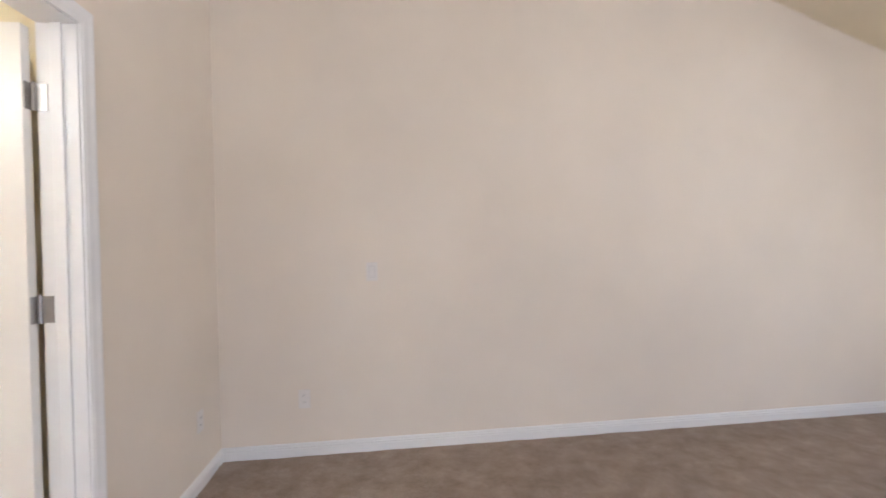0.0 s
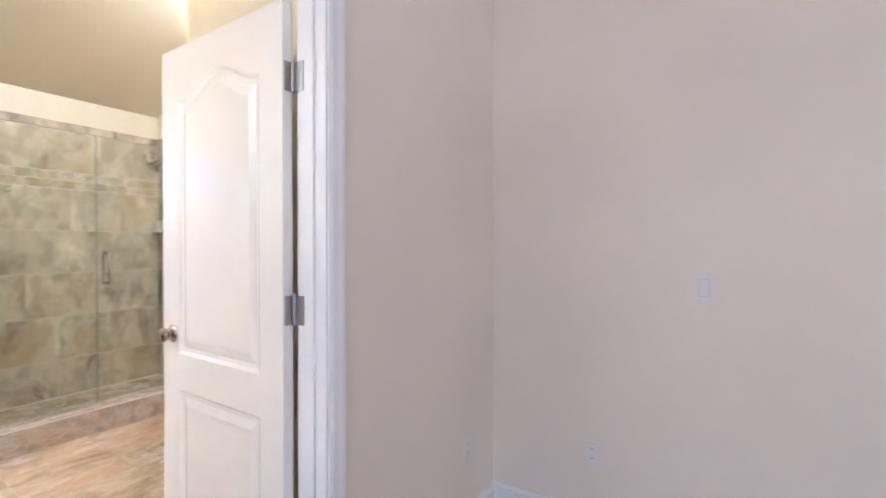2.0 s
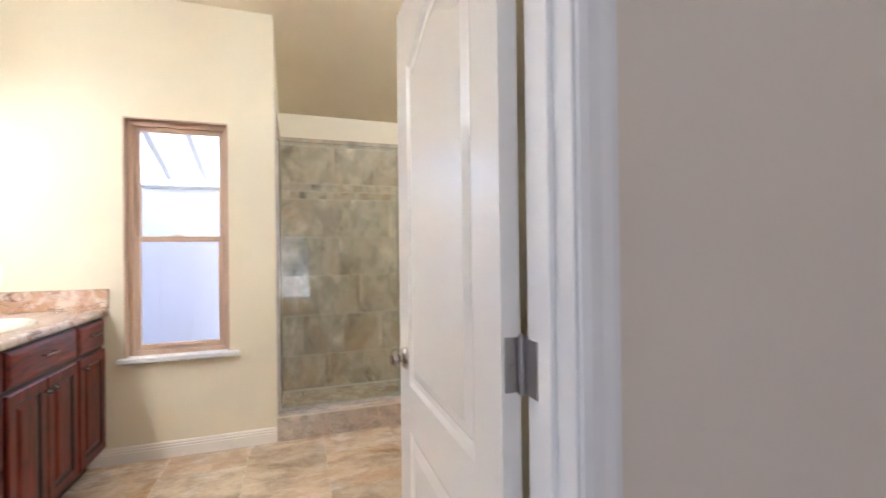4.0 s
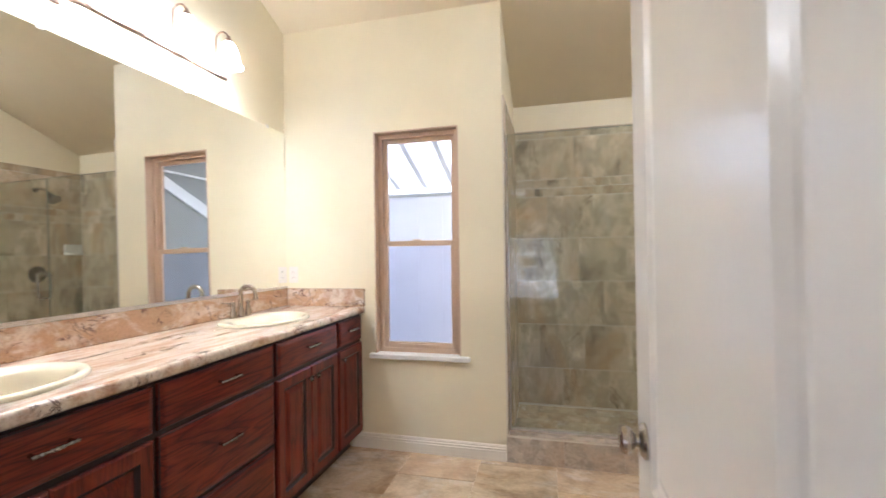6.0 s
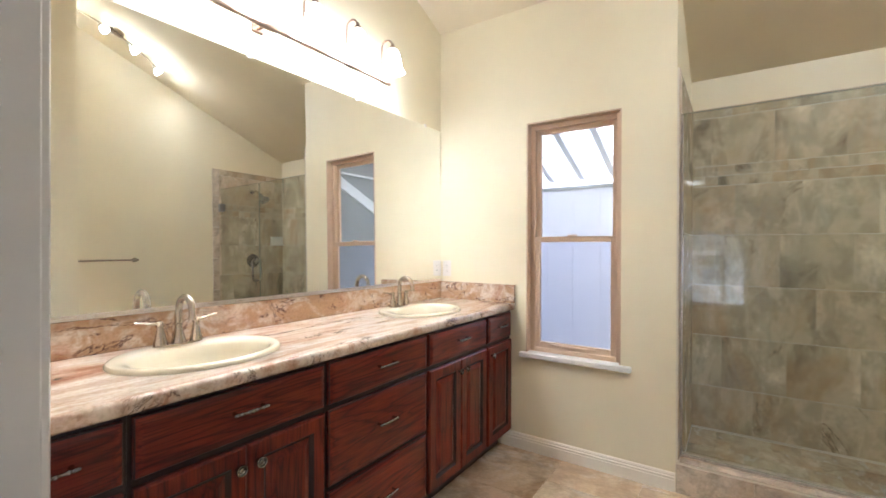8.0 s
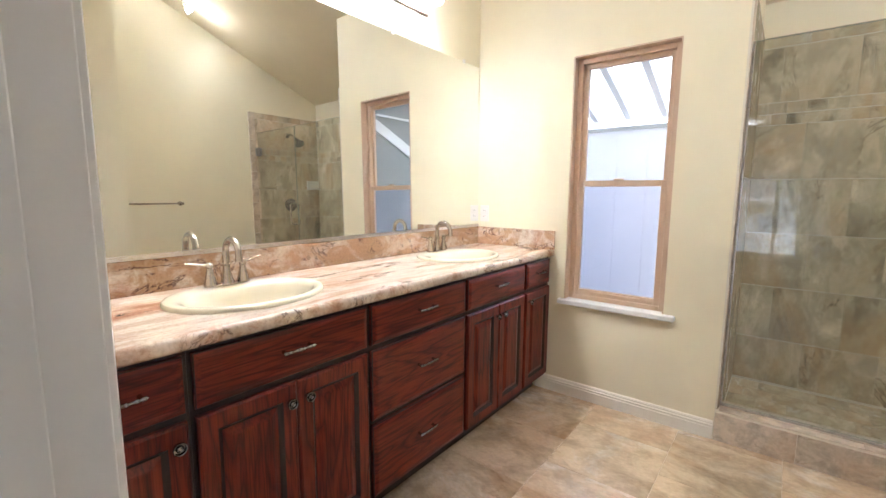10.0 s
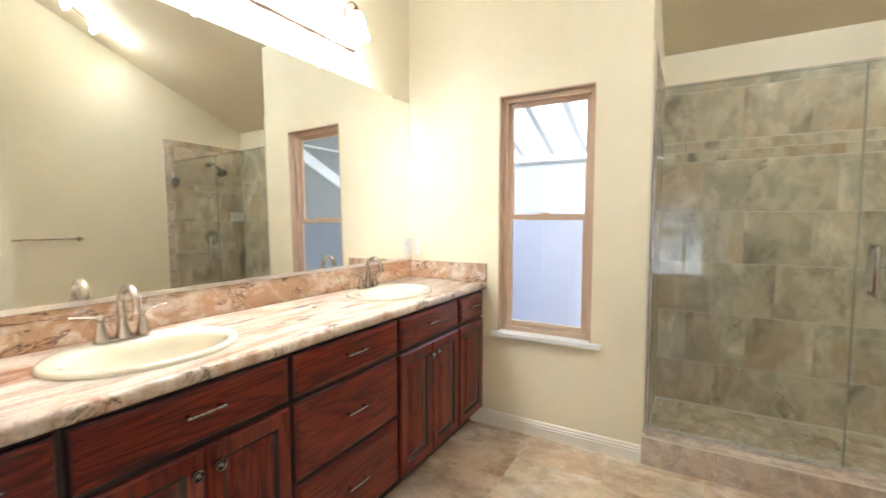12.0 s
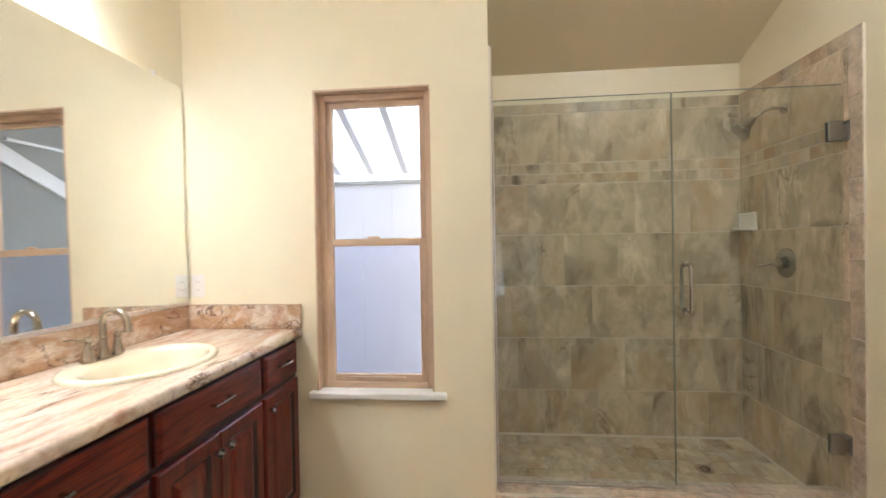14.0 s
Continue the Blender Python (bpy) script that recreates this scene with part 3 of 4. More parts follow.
def tiling():
    """Shower wall tiles, curb and pan."""
    g = 0.35
    bk = structure("shower_wall_back", boxes((BACK, BACK + 0.010, FRONT_L, RIGHT, 0.0, 2.28)), GROUT, "grey-beige stone-look shower tiling with mosaic band", "tiled wall")
    lay(bk, (BACK + 0.010, FRONT_L + 0.012, 0), (0, 1, 0), (0, 0, 1), RIGHT - FRONT_L - 0.024, SHOWER_ROWS, SHOWERTILE, g)
    rt = structure("shower_wall_right", boxes((BACK + 0.010, 0.015, RIGHT - 0.010, RIGHT, 0.0, 2.28)), GROUT, "grey-beige stone-look shower tiling", "tiled wall")
    lay(rt, (BACK + 0.014, RIGHT - 0.010, 0), (1, 0, 0), (0, 0, 1), 0.838, SHOWER_ROWS, SHOWERTILE, g)
    col = [(0.172 + 0.36 * i, min(2.283, 0.53 + 0.36 * i), 0.0) for i in range(6)]
    lay(rt, (-0.06, RIGHT - 0.010, 0), (1, 0, 0), (0, 0, 1), 0.075, col, TRIMTILE, 0.075, 0.0045)
    lf = structure("shower_wall_left", boxes((BACK + 0.010, 0.003, FRONT_L, FRONT_L + 0.010, 0.0, 2.28)), GROUT, "stone-look tiling on the shower return", "tiled wall")
    lay(lf, (-0.09, FRONT_L + 0.010, 0), (-1, 0, 0), (0, 0, 1), 0.82, SHOWER_ROWS, SHOWERTILE, g)
    lay(lf, (0.003, FRONT_L + 0.010, 0), (-1, 0, 0), (0, 0, 1), 0.09, col, TRIMTILE, 0.09, 0.0045)
    cb = structure("shower_curb", boxes((-0.140, 0.012, FRONT_L + 0.002, RIGHT - 0.004, 0.0, 0.168)), GROUT, "tiled shower curb", "curb")
    lay(cb, (0.012, FRONT_L + 0.004, 0), (0, 1, 0), (0, 0, 1), RIGHT - FRONT_L - 0.012, [(0.0, 0.158, 0.0)], TRIMTILE, 0.34, 0.0032)
    lay(cb, (0.014, FRONT_L + 0.018, 0.168), (0, 1, 0), (-1, 0, 0), RIGHT - FRONT_L - 0.034, [(0.0, 0.06, 0.12), (0.06, 0.152, 0.24)], TRIMTILE, 0.34, 0.0032)
    lay(cb, (-0.140, RIGHT - 0.02, 0.04), (0, -1, 0), (0, 0, 1), RIGHT - FRONT_L - 0.04, [(0.0, 0.122, 0.1)], TRIMTILE, 0.34, 0.0032)
    pan = structure("shower_floor", boxes((BACK, -0.13, FRONT_L, RIGHT, -0.1, 0.048)), GROUT, "beige tiled shower floor", "shower floor")
    lay(pan, (-0.15, FRONT_L + 0.014, 0.048), (0, 1, 0), (-1, 0, 0), RIGHT - FRONT_L - 0.03, [(i * 0.148, i * 0.148 + 0.148, (i % 2) * 0.07) for i in range(5)], SHOWERTILE, 0.148, 0.0025)


def shower_glass():
    gx = -0.075
    pn = tagged(empty("shower_screen", gx, 1.97, 0.172), "frameless fixed glass shower panel in a steel channel", "shower screen")
    inv = pn.matrix_world.inverted()
    bm = boxes((gx - 0.005, gx + 0.005, 1.563, 2.393, 0.178, 2.045), bevel=0.001)
    bm.transform(inv)
    part("glass_panel", bm, GLASS, pn, "clear glass").visible_shadow = False
    for nm, b in (("bottom_channel", (gx - 0.011, gx + 0.011, 1.560, 2.393, 0.172, 0.181)), ("side_channel", (gx - 0.011, gx + 0.011, 1.556, 1.563, 0.172, 2.045))):
        bm = bmesh.new()
        x0, x1, y0, y1, z0, z1 = b
        if nm == "bottom_channel":
            for q in ((x0, x0 + 0.003, y0, y1, z0, z1), (x1 - 0.003, x1, y0, y1, z0, z1), (x0, x1, y0, y1, z0, z0 + 0.003)):
                box(bm, *q)
        else:
            for q in ((x0, x0 + 0.003, y0, y1, z0, z1), (x1 - 0.003, x1, y0, y1, z0, z1), (x0, x1, y0, y0 + 0.003, z0, z1)):
                box(bm, *q)
        bm.transform(inv)
        part(nm, bm, ALU, pn, "satin metal channel")
    dr = tagged(empty("shower_door", gx, 3.145, 0.18), "frameless glass shower door with chrome pull and hinges, closed", "shower door")
    inv = dr.matrix_world.inverted()
    bm = boxes((gx - 0.005, gx + 0.005, 2.401, 3.138, 0.185, 2.045), bevel=0.001)
    bm.transform(inv)
    part("glass_panel", bm, GLASS, dr, "clear glass").visible_shadow = False
    for ow, y0, y1 in ((pn, 1.563, 2.393), (dr, 2.401, 3.138)):
        bm = boxes((gx - 0.0052, gx + 0.0052, y0, y1, 2.0448, 2.0468))
        bm.transform(ow.matrix_world.inverted())
        part("top_edge", bm, EDGE, ow, "dark polished glass edge")
    bm = boxes((gx - 0.0055, gx + 0.0055, 2.3955, 2.3990, 0.185, 2.045))
    bm.transform(inv)
    part("seal", bm, EDGE, dr, "dark seal strip")
    for s in (1, -1):
        bm = bmesh.new()
        y, a, b, d = 2.455, 1.012, 1.232, 0.05
        pts = [(gx + s * 0.006, y, a)] + [(gx + s * (d - 0.018 + 0.018 * math.sin(k)), y, a + 0.018 - 0.018 * math.cos(k)) for k in (0.0, 0.5, 1.05, 1.57)]
        pts += [(gx + s * (d - 0.018 + 0.018 * math.cos(k)), y, b - 0.018 + 0.018 * math.sin(k)) for k in (0.0, 0.5, 1.05, 1.57)] + [(gx + s * 0.006, y, b)]
        tube(bm, pts, 0.0095, 12)
        for z in (a, b):
            tube(bm, [(gx + s * 0.005, y, z), (gx + s * 0.008, y, z)], 0.014, 14)
        bm.transform(inv)
        part("pull_handle", bm, CHROME, dr, "chrome C-shaped pull", True)
    for z in (1.832, 0.40):
        bm = bmesh.new()
        for s in (1, -1):
            box(bm, gx + s * 0.006 - 0.004, gx + s * 0.006 + 0.006 * s + 0.004, 3.075, 3.132, z - 0.045, z + 0.045, 0.002)
        box(bm, gx - 0.014, gx + 0.014, 3.132, 3.150, z - 0.03, z + 0.03, 0.002)
        box(bm, gx - 0.028, gx + 0.028, 3.148, 3.1545, z - 0.045, z + 0.045, 0.002)
        bm.transform(inv)
        part("glass_hinge", bm, PEWTER, dr, "dark chrome glass hinge")


def shower_fixtures():
    w = RIGHT - 0.012
    sh = tagged(empty("overhead_shower", -0.475, w, 2.06), "chrome shower head on a bent arm", "shower head")
    inv = sh.matrix_world.inverted()
    turn = Matrix.Translation((-0.475, w, 2.06)) @ Euler((radians(90), 0, 0)).to_matrix().to_4x4()
    bm = lathe(bmesh.new(), [(0, 0), (0.03, 0), (0.029, 0.006), (0.016, 0.012), (0, 0.013)], turn, 20)
    bm.transform(inv)
    part("flange", bm, CHROME, sh, "", True)
    pts = [(-0.475, w - 0.01, 2.06), (-0.477, w - 0.06, 2.066), (-0.482, w - 0.10, 2.055), (-0.488, w - 0.135, 2.03), (-0.492, w - 0.155, 2.012)]
    bm = tube(bmesh.new(), pts, 0.0095, 12)
    bm.transform(inv)
    part("arm", bm, CHROME, sh, "", True)
    d = Vector((-0.10, -0.7, -0.75))
    q = d.to_track_quat("Z", "Y").to_matrix().to_4x4()
    bm = lathe(bmesh.new(), [(0, -0.012), (0.016, -0.01), (0.018, 0.004), (0.022, 0.014), (0.026, 0.038), (0.044, 0.072), (0.055, 0.086), (0.054, 0.095), (0.045, 0.0965), (0, 0.0955)], Matrix.Translation(pts[-1]) @ q, 24)
    bm.transform(inv)
    part("spray_head", bm, DARKCHROME, sh, "", True)
    va = tagged(empty("shower_valve", -0.475, w, 1.215), "chrome shower valve with lever", "shower valve")
    inv = va.matrix_world.inverted()
    turn = Matrix.Translation((-0.475, w, 1.215)) @ Euler((radians(90), 0, 0)).to_matrix().to_4x4()
    bm = lathe(bmesh.new(), [(0, 0), (0.082, 0), (0.080, 0.006), (0.06, 0.012), (0.034, 0.015), (0.033, 0.03), (0, 0.031)], turn, 32)
    bm.transform(inv)
    part("escutcheon", bm, DARKCHROME, va, "", True)
    bm = lathe(bmesh.new(), [(0.024, 0.03), (0.022, 0.06), (0.014, 0.066), (0, 0.067)], turn, 20)
    tube(bm, [(-0.475, w - 0.052, 1.215), (-0.505, w - 0.075, 1.206), (-0.53, w - 0.115, 1.198)], [0.011, 0.009, 0.007], 12)
    bm.transform(inv)
    part("lever", bm, CHROME, va, "", True)
    ds = tagged(empty("soap_dish", BACK + 0.012, w, 1.41), "white ceramic framed soap dish on the tiled wall", "soap dish")
    bm = bmesh.new()
    a, b = BACK + 0.012, w
    pts = [(a + 0.095 - 0.085 * math.cos(k * math.pi / 12), b - 0.085 * math.sin(k * math.pi / 12) ** 0.7) for k in range(13)]
    lo = [bm.verts.new((x, y, 1.405)) for x, y in pts]
    hi = [bm.verts.new((x, y, 1.425)) for x, y in pts]
    bm.faces.new(lo), bm.faces.new(hi[::-1])
    for i in range(len(pts)):
        j = (i + 1) % len(pts)
        bm.faces.new((lo[i], lo[j], hi[j], hi[i]))
    for q in ((0.010, 0.026, 0.018, 1.405, 1.515), (0.164, 0.180, 0.018, 1.405, 1.515), (0.026, 0.164, 0.018, 1.499, 1.515), (0.026, 0.164, 0.006, 1.42, 1.499)):
        box(bm, a + q[0], a + q[1], b - q[2], b, q[3], q[4], 0.003)
    bm.transform(ds.matrix_world.inverted())
    part("dish", bm, SHELF, ds)
    dn = tagged(empty("shower_drain", -0.50, 2.73, 0.05), "round dark metal shower drain", "drain")
    bm = lathe(bmesh.new(), [(0, 0.001), (0.035, 0.002), (0.045, 0.004), (0.05, 0.003), (0.052, 0)], None, 28)
    part("grate", bm, BRONZE, dn, "", True)
    bm = bmesh.new()
    for k in range(8):
        tube(bm, [(0.022 * math.cos(k * 0.785), 0.022 * math.sin(k * 0.785), 0.0), (0.022 * math.cos(k * 0.785), 0.022 * math.sin(k * 0.785), 0.0045)], 0.005, 8)
    part("holes", bm, SLOT, dn)


shower_glass()
shower_fixtures()

# ---------- vanity ----------
VF, CTOP = 0.572, 0.945


def front_panel(name, parent, x0, x1, z0, z1, kind):
    """A drawer front or raised-panel door that faces +y."""
    cx, cz = (x0 + x1) / 2, (z0 + z1) / 2
    w, h, d = (x1 - x0) / 2, (z1 - z0) / 2, 0.02
    R = lambda i: rect_loop(-w + i, w - i, -h + i, h - i)
    bm = bmesh.new()
    if kind == "drawer":
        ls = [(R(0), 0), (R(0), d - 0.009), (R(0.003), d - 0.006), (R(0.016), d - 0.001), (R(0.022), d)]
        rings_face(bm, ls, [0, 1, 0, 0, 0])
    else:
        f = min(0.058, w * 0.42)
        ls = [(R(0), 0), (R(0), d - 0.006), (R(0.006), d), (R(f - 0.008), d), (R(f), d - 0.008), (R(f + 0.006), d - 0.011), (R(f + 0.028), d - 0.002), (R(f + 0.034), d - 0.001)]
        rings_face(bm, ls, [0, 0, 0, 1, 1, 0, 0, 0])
    bm.faces.new([bm.verts.new((x, 0, z)) for x, z in R(0)])
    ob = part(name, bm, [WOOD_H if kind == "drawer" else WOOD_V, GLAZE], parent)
    ob.matrix_world = pose(cx, VF, cz)
    return ob


def bar_pull(owner):
    """A pewter bar pull with a beaded middle, on a drawer front."""
    bm = bmesh.new()
    y, z = 0.02, 0.010
    for s in (-1, 1):
        tube(bm, [(s * 0.045, y, z), (s * 0.045, y + 0.02, z)], [0.006, 0.0045], 10)
    prof = [(-0.056, 0.003), (-0.052, 0.0055), (-0.046, 0.006), (-0.04, 0.004), (-0.034, 0.0065), (-0.028, 0.004), (-0.016, 0.004), (-0.012, 0.0072), (-0.008, 0.0045), (0.0, 0.0072), (0.008, 0.0045), (0.012, 0.0072), (0.016, 0.004), (0.028, 0.004), (0.034, 0.0065), (0.04, 0.004), (0.046, 0.006), (0.052, 0.0055), (0.056, 0.003)]
    tube(bm, [(x, y + 0.022 + 0.003 * math.cos(x * 28), z) for x, _ in prof], [r for _, r in prof], 10)
    return part("pull", bm, DARKCHROME, owner, "polished bar pull", True)


def round_knob(owner, x, z):
    m = Matrix.Translation((x, 0.02, z)) @ Euler((radians(-90), 0, 0)).to_matrix().to_4x4()
    bm = lathe(bmesh.new(), [(0, 0), (0.008, 0), (0.006, 0.012), (0.010, 0.016), (0.0170, 0.018), (0.0175, 0.022), (0.0160, 0.0245), (0.0140, 0.0235), (0.0125, 0.0170), (0.0095, 0.0170), (0.0085, 0.0235), (0.0065, 0.0255), (0.0050, 0.0235), (0.0035, 0.0215), (0, 0.0215)], m, 24)
    return part("knob", bm, DARKCHROME, owner, "ringed metal knob", True)


def cabinet(x0, x1, layout, label):
    """A vanity unit with a face frame; layout: drawers, pair or single."""
    cab = tagged(empty("vanity_cabinet", (x0 + x1) / 2, 0.3, 0.0), label, "cabinet", "vanity cabinets")
    inv = cab.matrix_world.inverted()
    z0, z1 = 0.108, 0.905
    bm = boxes((x0 + 0.001, x0 + 0.018, 0.01, VF - 0.02, z0, 0.76), (x1 - 0.018, x1 - 0.001, 0.01, VF - 0.02, z0, 0.76), (x0 + 0.018, x1 - 0.018, 0.01, VF - 0.02, z0, z0 + 0.018))
    bm.transform(inv)
    part("body", bm, WOOD_V, cab)
    bm = boxes((x0 + 0.001, x1 - 0.001, 0.40, 0.49, 0.0, 0.108))
    bm.transform(inv)
    part("toe_kick", bm, GLAZE, cab, "dark recessed toe kick")
    ya, yb = VF - 0.02, VF
    bm = boxes((x0 + 0.0005, x0 + 0.02, ya, yb, z0, z1), (x1 - 0.02, x1 - 0.0005, ya, yb, z0, z1), (x0 + 0.02, x1 - 0.02, ya, yb, z1 - 0.03, z1), (x0 + 0.02, x1 - 0.02, ya, yb, z0, z0 + 0.03),
               (x0 + 0.02, x1 - 0.02, ya, yb, 0.708, 0.740))
    if layout == "drawers":
        box(bm, x0 + 0.02, x1 - 0.02, ya, yb, 0.412, 0.442)
    bm.transform(inv)
    part("face_frame", bm, GLAZE, cab, "dark glazed face frame")
    a, b = x0 + 0.011, x1 - 0.011
    rows = [(0.737, 0.889)] + ([(0.439, 0.715), (0.124, 0.419)] if layout == "drawers" else [])
    for lo, hi in rows:
        bar_pull(front_panel("drawer_front", cab, a, b, lo, hi, "drawer"))
    if layout == "pair":
        mid, h2 = (a + b) / 2, (0.715 - 0.124) / 2
        for lo, hi, s in ((a, mid - 0.002, 1), (mid + 0.002, b, -1)):
            d = front_panel("door", cab, lo, hi, 0.124, 0.715, "door")
            round_knob(d, s * ((hi - lo) / 2 - 0.03), h2 - 0.058)
    if layout in ("single_low", "single_high"):
        s = -1 if layout == "single_low" else 1
        d = front_panel("door", cab, a, b, 0.124, 0.715, "door")
        round_knob(d, s * ((b - a) / 2 - 0.03), 0.244)
    return cab


cabinet(2.188, 2.500, "single_low", "cherry-stained narrow vanity unit with drawer and door beside the doorway")
cabinet(1.576, 2.188, "pair", "cherry-stained vanity sink unit with false drawer and two doors")
cabinet(0.957, 1.576, "drawers", "cherry-stained vanity unit with three drawers")
cabinet(0.360, 0.957, "pair", "cherry-stained vanity sink unit with two raised-panel doors")
cabinet(0.022, 0.360, "single_high", "cherry-stained narrow vanity unit beside the window wall")

SINKS = ((1.875, 0.305), (0.645, 0.305))
SA, SB = 0.266, 0.214


def worktop():
    bm = bmesh.new()
    zt, zb, yf, r = CTOP, 0.905, 0.602, 0.016
    k = 12

    def ellipse(cx, cy):
        """Matched corner by corner with the rectangle round it."""
        out = []
        for x, y in rect_loop(-1, 1, -1, 1, k):
            l = math.hypot(x, y)
            out.append((cx + x / l * (SA - 0.03), cy + y / l * (SB - 0.03)))
        return out
    cuts = [0.002, 0.295, 0.995, 1.525, 2.225, 2.503]
    for x0, x1 in zip(cuts, cuts[1:]):
        hole = next(((cx, cy) for cx, cy in SINKS if x0 < cx < x1), None)
        if hole:
            for z in (zt, zb):
                o = [bm.verts.new((x, y, z)) for x, y in rect_loop(x0, x1, 0.002, yf - r, k)]
                i = [bm.verts.new((x, y, z)) for x, y in ellipse(*hole)]
                for a in range(len(o)):
                    b = (a + 1) % len(o)
                    bm.faces.new((o[a], o[b], i[b], i[a]))
        else:
            for z in (zt, zb):
                bm.faces.new([bm.verts.new((x, y, z)) for x, y in ((x0, 0.002), (x1, 0.002), (x1, yf - r), (x0, yf - r))])
    prof = [(yf - r, zt)] + [(yf - r + r * math.sin(a), zt - r + r * math.cos(a)) for a in (0.4, 0.8, 1.2, 1.57)] + [(yf, zb + 0.008), (yf - 0.006, zb), (yf - r, zb)]
    for x0, x1 in zip(cuts, cuts[1:]):
        for p, q in zip(prof, prof[1:]):
            f = bm.faces.new([bm.verts.new(c) for c in ((x0, *p), (x1, *p), (x1, *q), (x0, *q))])
            f.smooth = True
            f.material_index = 1
    for x in (cuts[0], cuts[-1]):
        bm.faces.new([bm.verts.new((x, *p)) for p in [(0.002, zb), (0.002, zt)] + prof])
    bmesh.ops.remove_doubles(bm, verts=bm.verts, dist=0.0004)
    ob = obj("worktop", bm, [GRANITE, GRANITE_EDGE])
    tagged(ob, "pink and cream veined granite vanity top with rounded edge", "worktop")
    bs = obj("backsplash", boxes((0.024, 2.503, 0.002, 0.022, CTOP + 0.001, 1.066), bevel=0.0015), GRANITE_CUT)
    tagged(bs, "pink veined granite backsplash under the mirror", "backsplash")
    ss = obj("backsplash", boxes((0.002, 0.022, 0.002, 0.602, CTOP + 0.001, 1.066), bevel=0.0015), GRANITE_CUT)
    tagged(ss, "short pink veined granite backsplash on the window wall", "backsplash")


worktop()


def basin(cx, cy):
    s = tagged(empty("sink", cx, cy, CTOP), "oval cream drop-in sink with faucet deck", "sink", "vanity sinks")
    bm = bmesh.new()
    n = 48
    rows = [(1.0, 1.0, 0.001, 0), (1.0, 1.0, 0.008, 0), (0.985, 0.98, 0.014, 0), (0.95, 0.94, 0.017, 0), (0.88, 0.84, 0.015, 0.012), (0.83, 0.76, 0.011, 0.022), (0.80, 0.725, 0.0, 0.026), (0.775, 0.69, -0.03, 0.027),
            (0.70, 0.61, -0.085, 0.027), (0.52, 0.44, -0.125, 0.025), (0.25, 0.2, -0.14, 0.015), (0.085, 0.10, -0.143, 0.01)]
    rs = [[bm.verts.new((SA * a * math.cos(t * 2 * math.pi / n), dy + SB * b * math.sin(t * 2 * math.pi / n), z)) for t in range(n)] for a, b, z, dy in rows]
    for r, q in zip(rs, rs[1:]):
        for t in range(n):
            bm.faces.new((r[t], r[(t + 1) % n], q[(t + 1) % n], q[t]))
    bm.faces.new(rs[-1])
    part("bowl", bm, CREAM, s, "", True)
    bm = lathe(bmesh.new(), [(0, -0.137), (0.018, -0.136), (0.024, -0.139), (0.025, -0.143)], Matrix.Translation((0, 0.01, 0)), 20)
    part("drain", bm, NICKEL, s, "nickel drain", True)
    return s


def faucet(cx, cy):
    z = CTOP + 0.0165
    f = tagged(empty("faucet", cx, cy, z), "brushed nickel two-handle gooseneck faucet", "faucet", "vanity faucets")
    bm = bmesh.new()
    lathe(bm, [(0, 0), (1.0, 0), (1.0, 0.5), (0.93, 1.0), (0, 1.0)], Matrix.Diagonal((1, 1, 0.007, 1)), 32, 0.084, 0.024)
    part("base_plate", bm, NICKEL, f, "", True)
    bm = bmesh.new()
    lathe(bm, [(0.0245, 0.005), (0.0240, 0.012), (0.0195, 0.024), (0.0155, 0.042), (0.0135, 0.058), (0.0130, 0.072), (0.0155, 0.075), (0.0155, 0.079), (0.0120, 0.083), (0, 0.084)], None, 20)
    pts = [(0, 0, 0.07), (0, 0, 0.115)] + arc(0, 0.048, 0.122, 0.048, 180, 10, 9) + [(0, 0.098, 0.108), (0, 0.099, 0.094)]
    tube(bm, pts, [0.0130] * 2 + [0.0115] * 10 + [0.012, 0.0135], 16)
    part("spout", bm, NICKEL, f, "", True)
    for s in (-1, 1):
        bm = lathe(bmesh.new(), [(0.0225, 0.005), (0.0225, 0.012), (0.0200, 0.020), (0.0155, 0.040), (0.0112, 0.060), (0.0098, 0.066), (0.0125, 0.069), (0.0130, 0.077), (0.0105, 0.085), (0.005, 0.089), (0, 0.0895)], Matrix.Translation((s * 0.060, 0, 0)), 20)
        hd = part("handle", bm, NICKEL, f, "", True)
        bm = tube(bmesh.new(), [(s * 0.060, 0, 0.079), (s * 0.085, -0.003, 0.081), (s * 0.110, -0.005, 0.088), (s * 0.138, -0.006, 0.092)], [0.0055, 0.0045, 0.0036, 0.0028], 12)
        part("lever", bm, NICKEL, hd, "", True)
    bm = tube(bmesh.new(), [(0, -0.021, 0.008), (0, -0.021, 0.05)], 0.0025, 8)
    lathe(bm, [(0, 0.058), (0.005, 0.055), (0.005, 0.05), (0, 0.049)], Matrix.Translation((0, -0.021, 0)), 10)
    part("lift_rod", bm, NICKEL, f, "", True)
    return f


for sx, sy in SINKS:
    basin(sx, sy)
    faucet(sx, sy - 0.158)

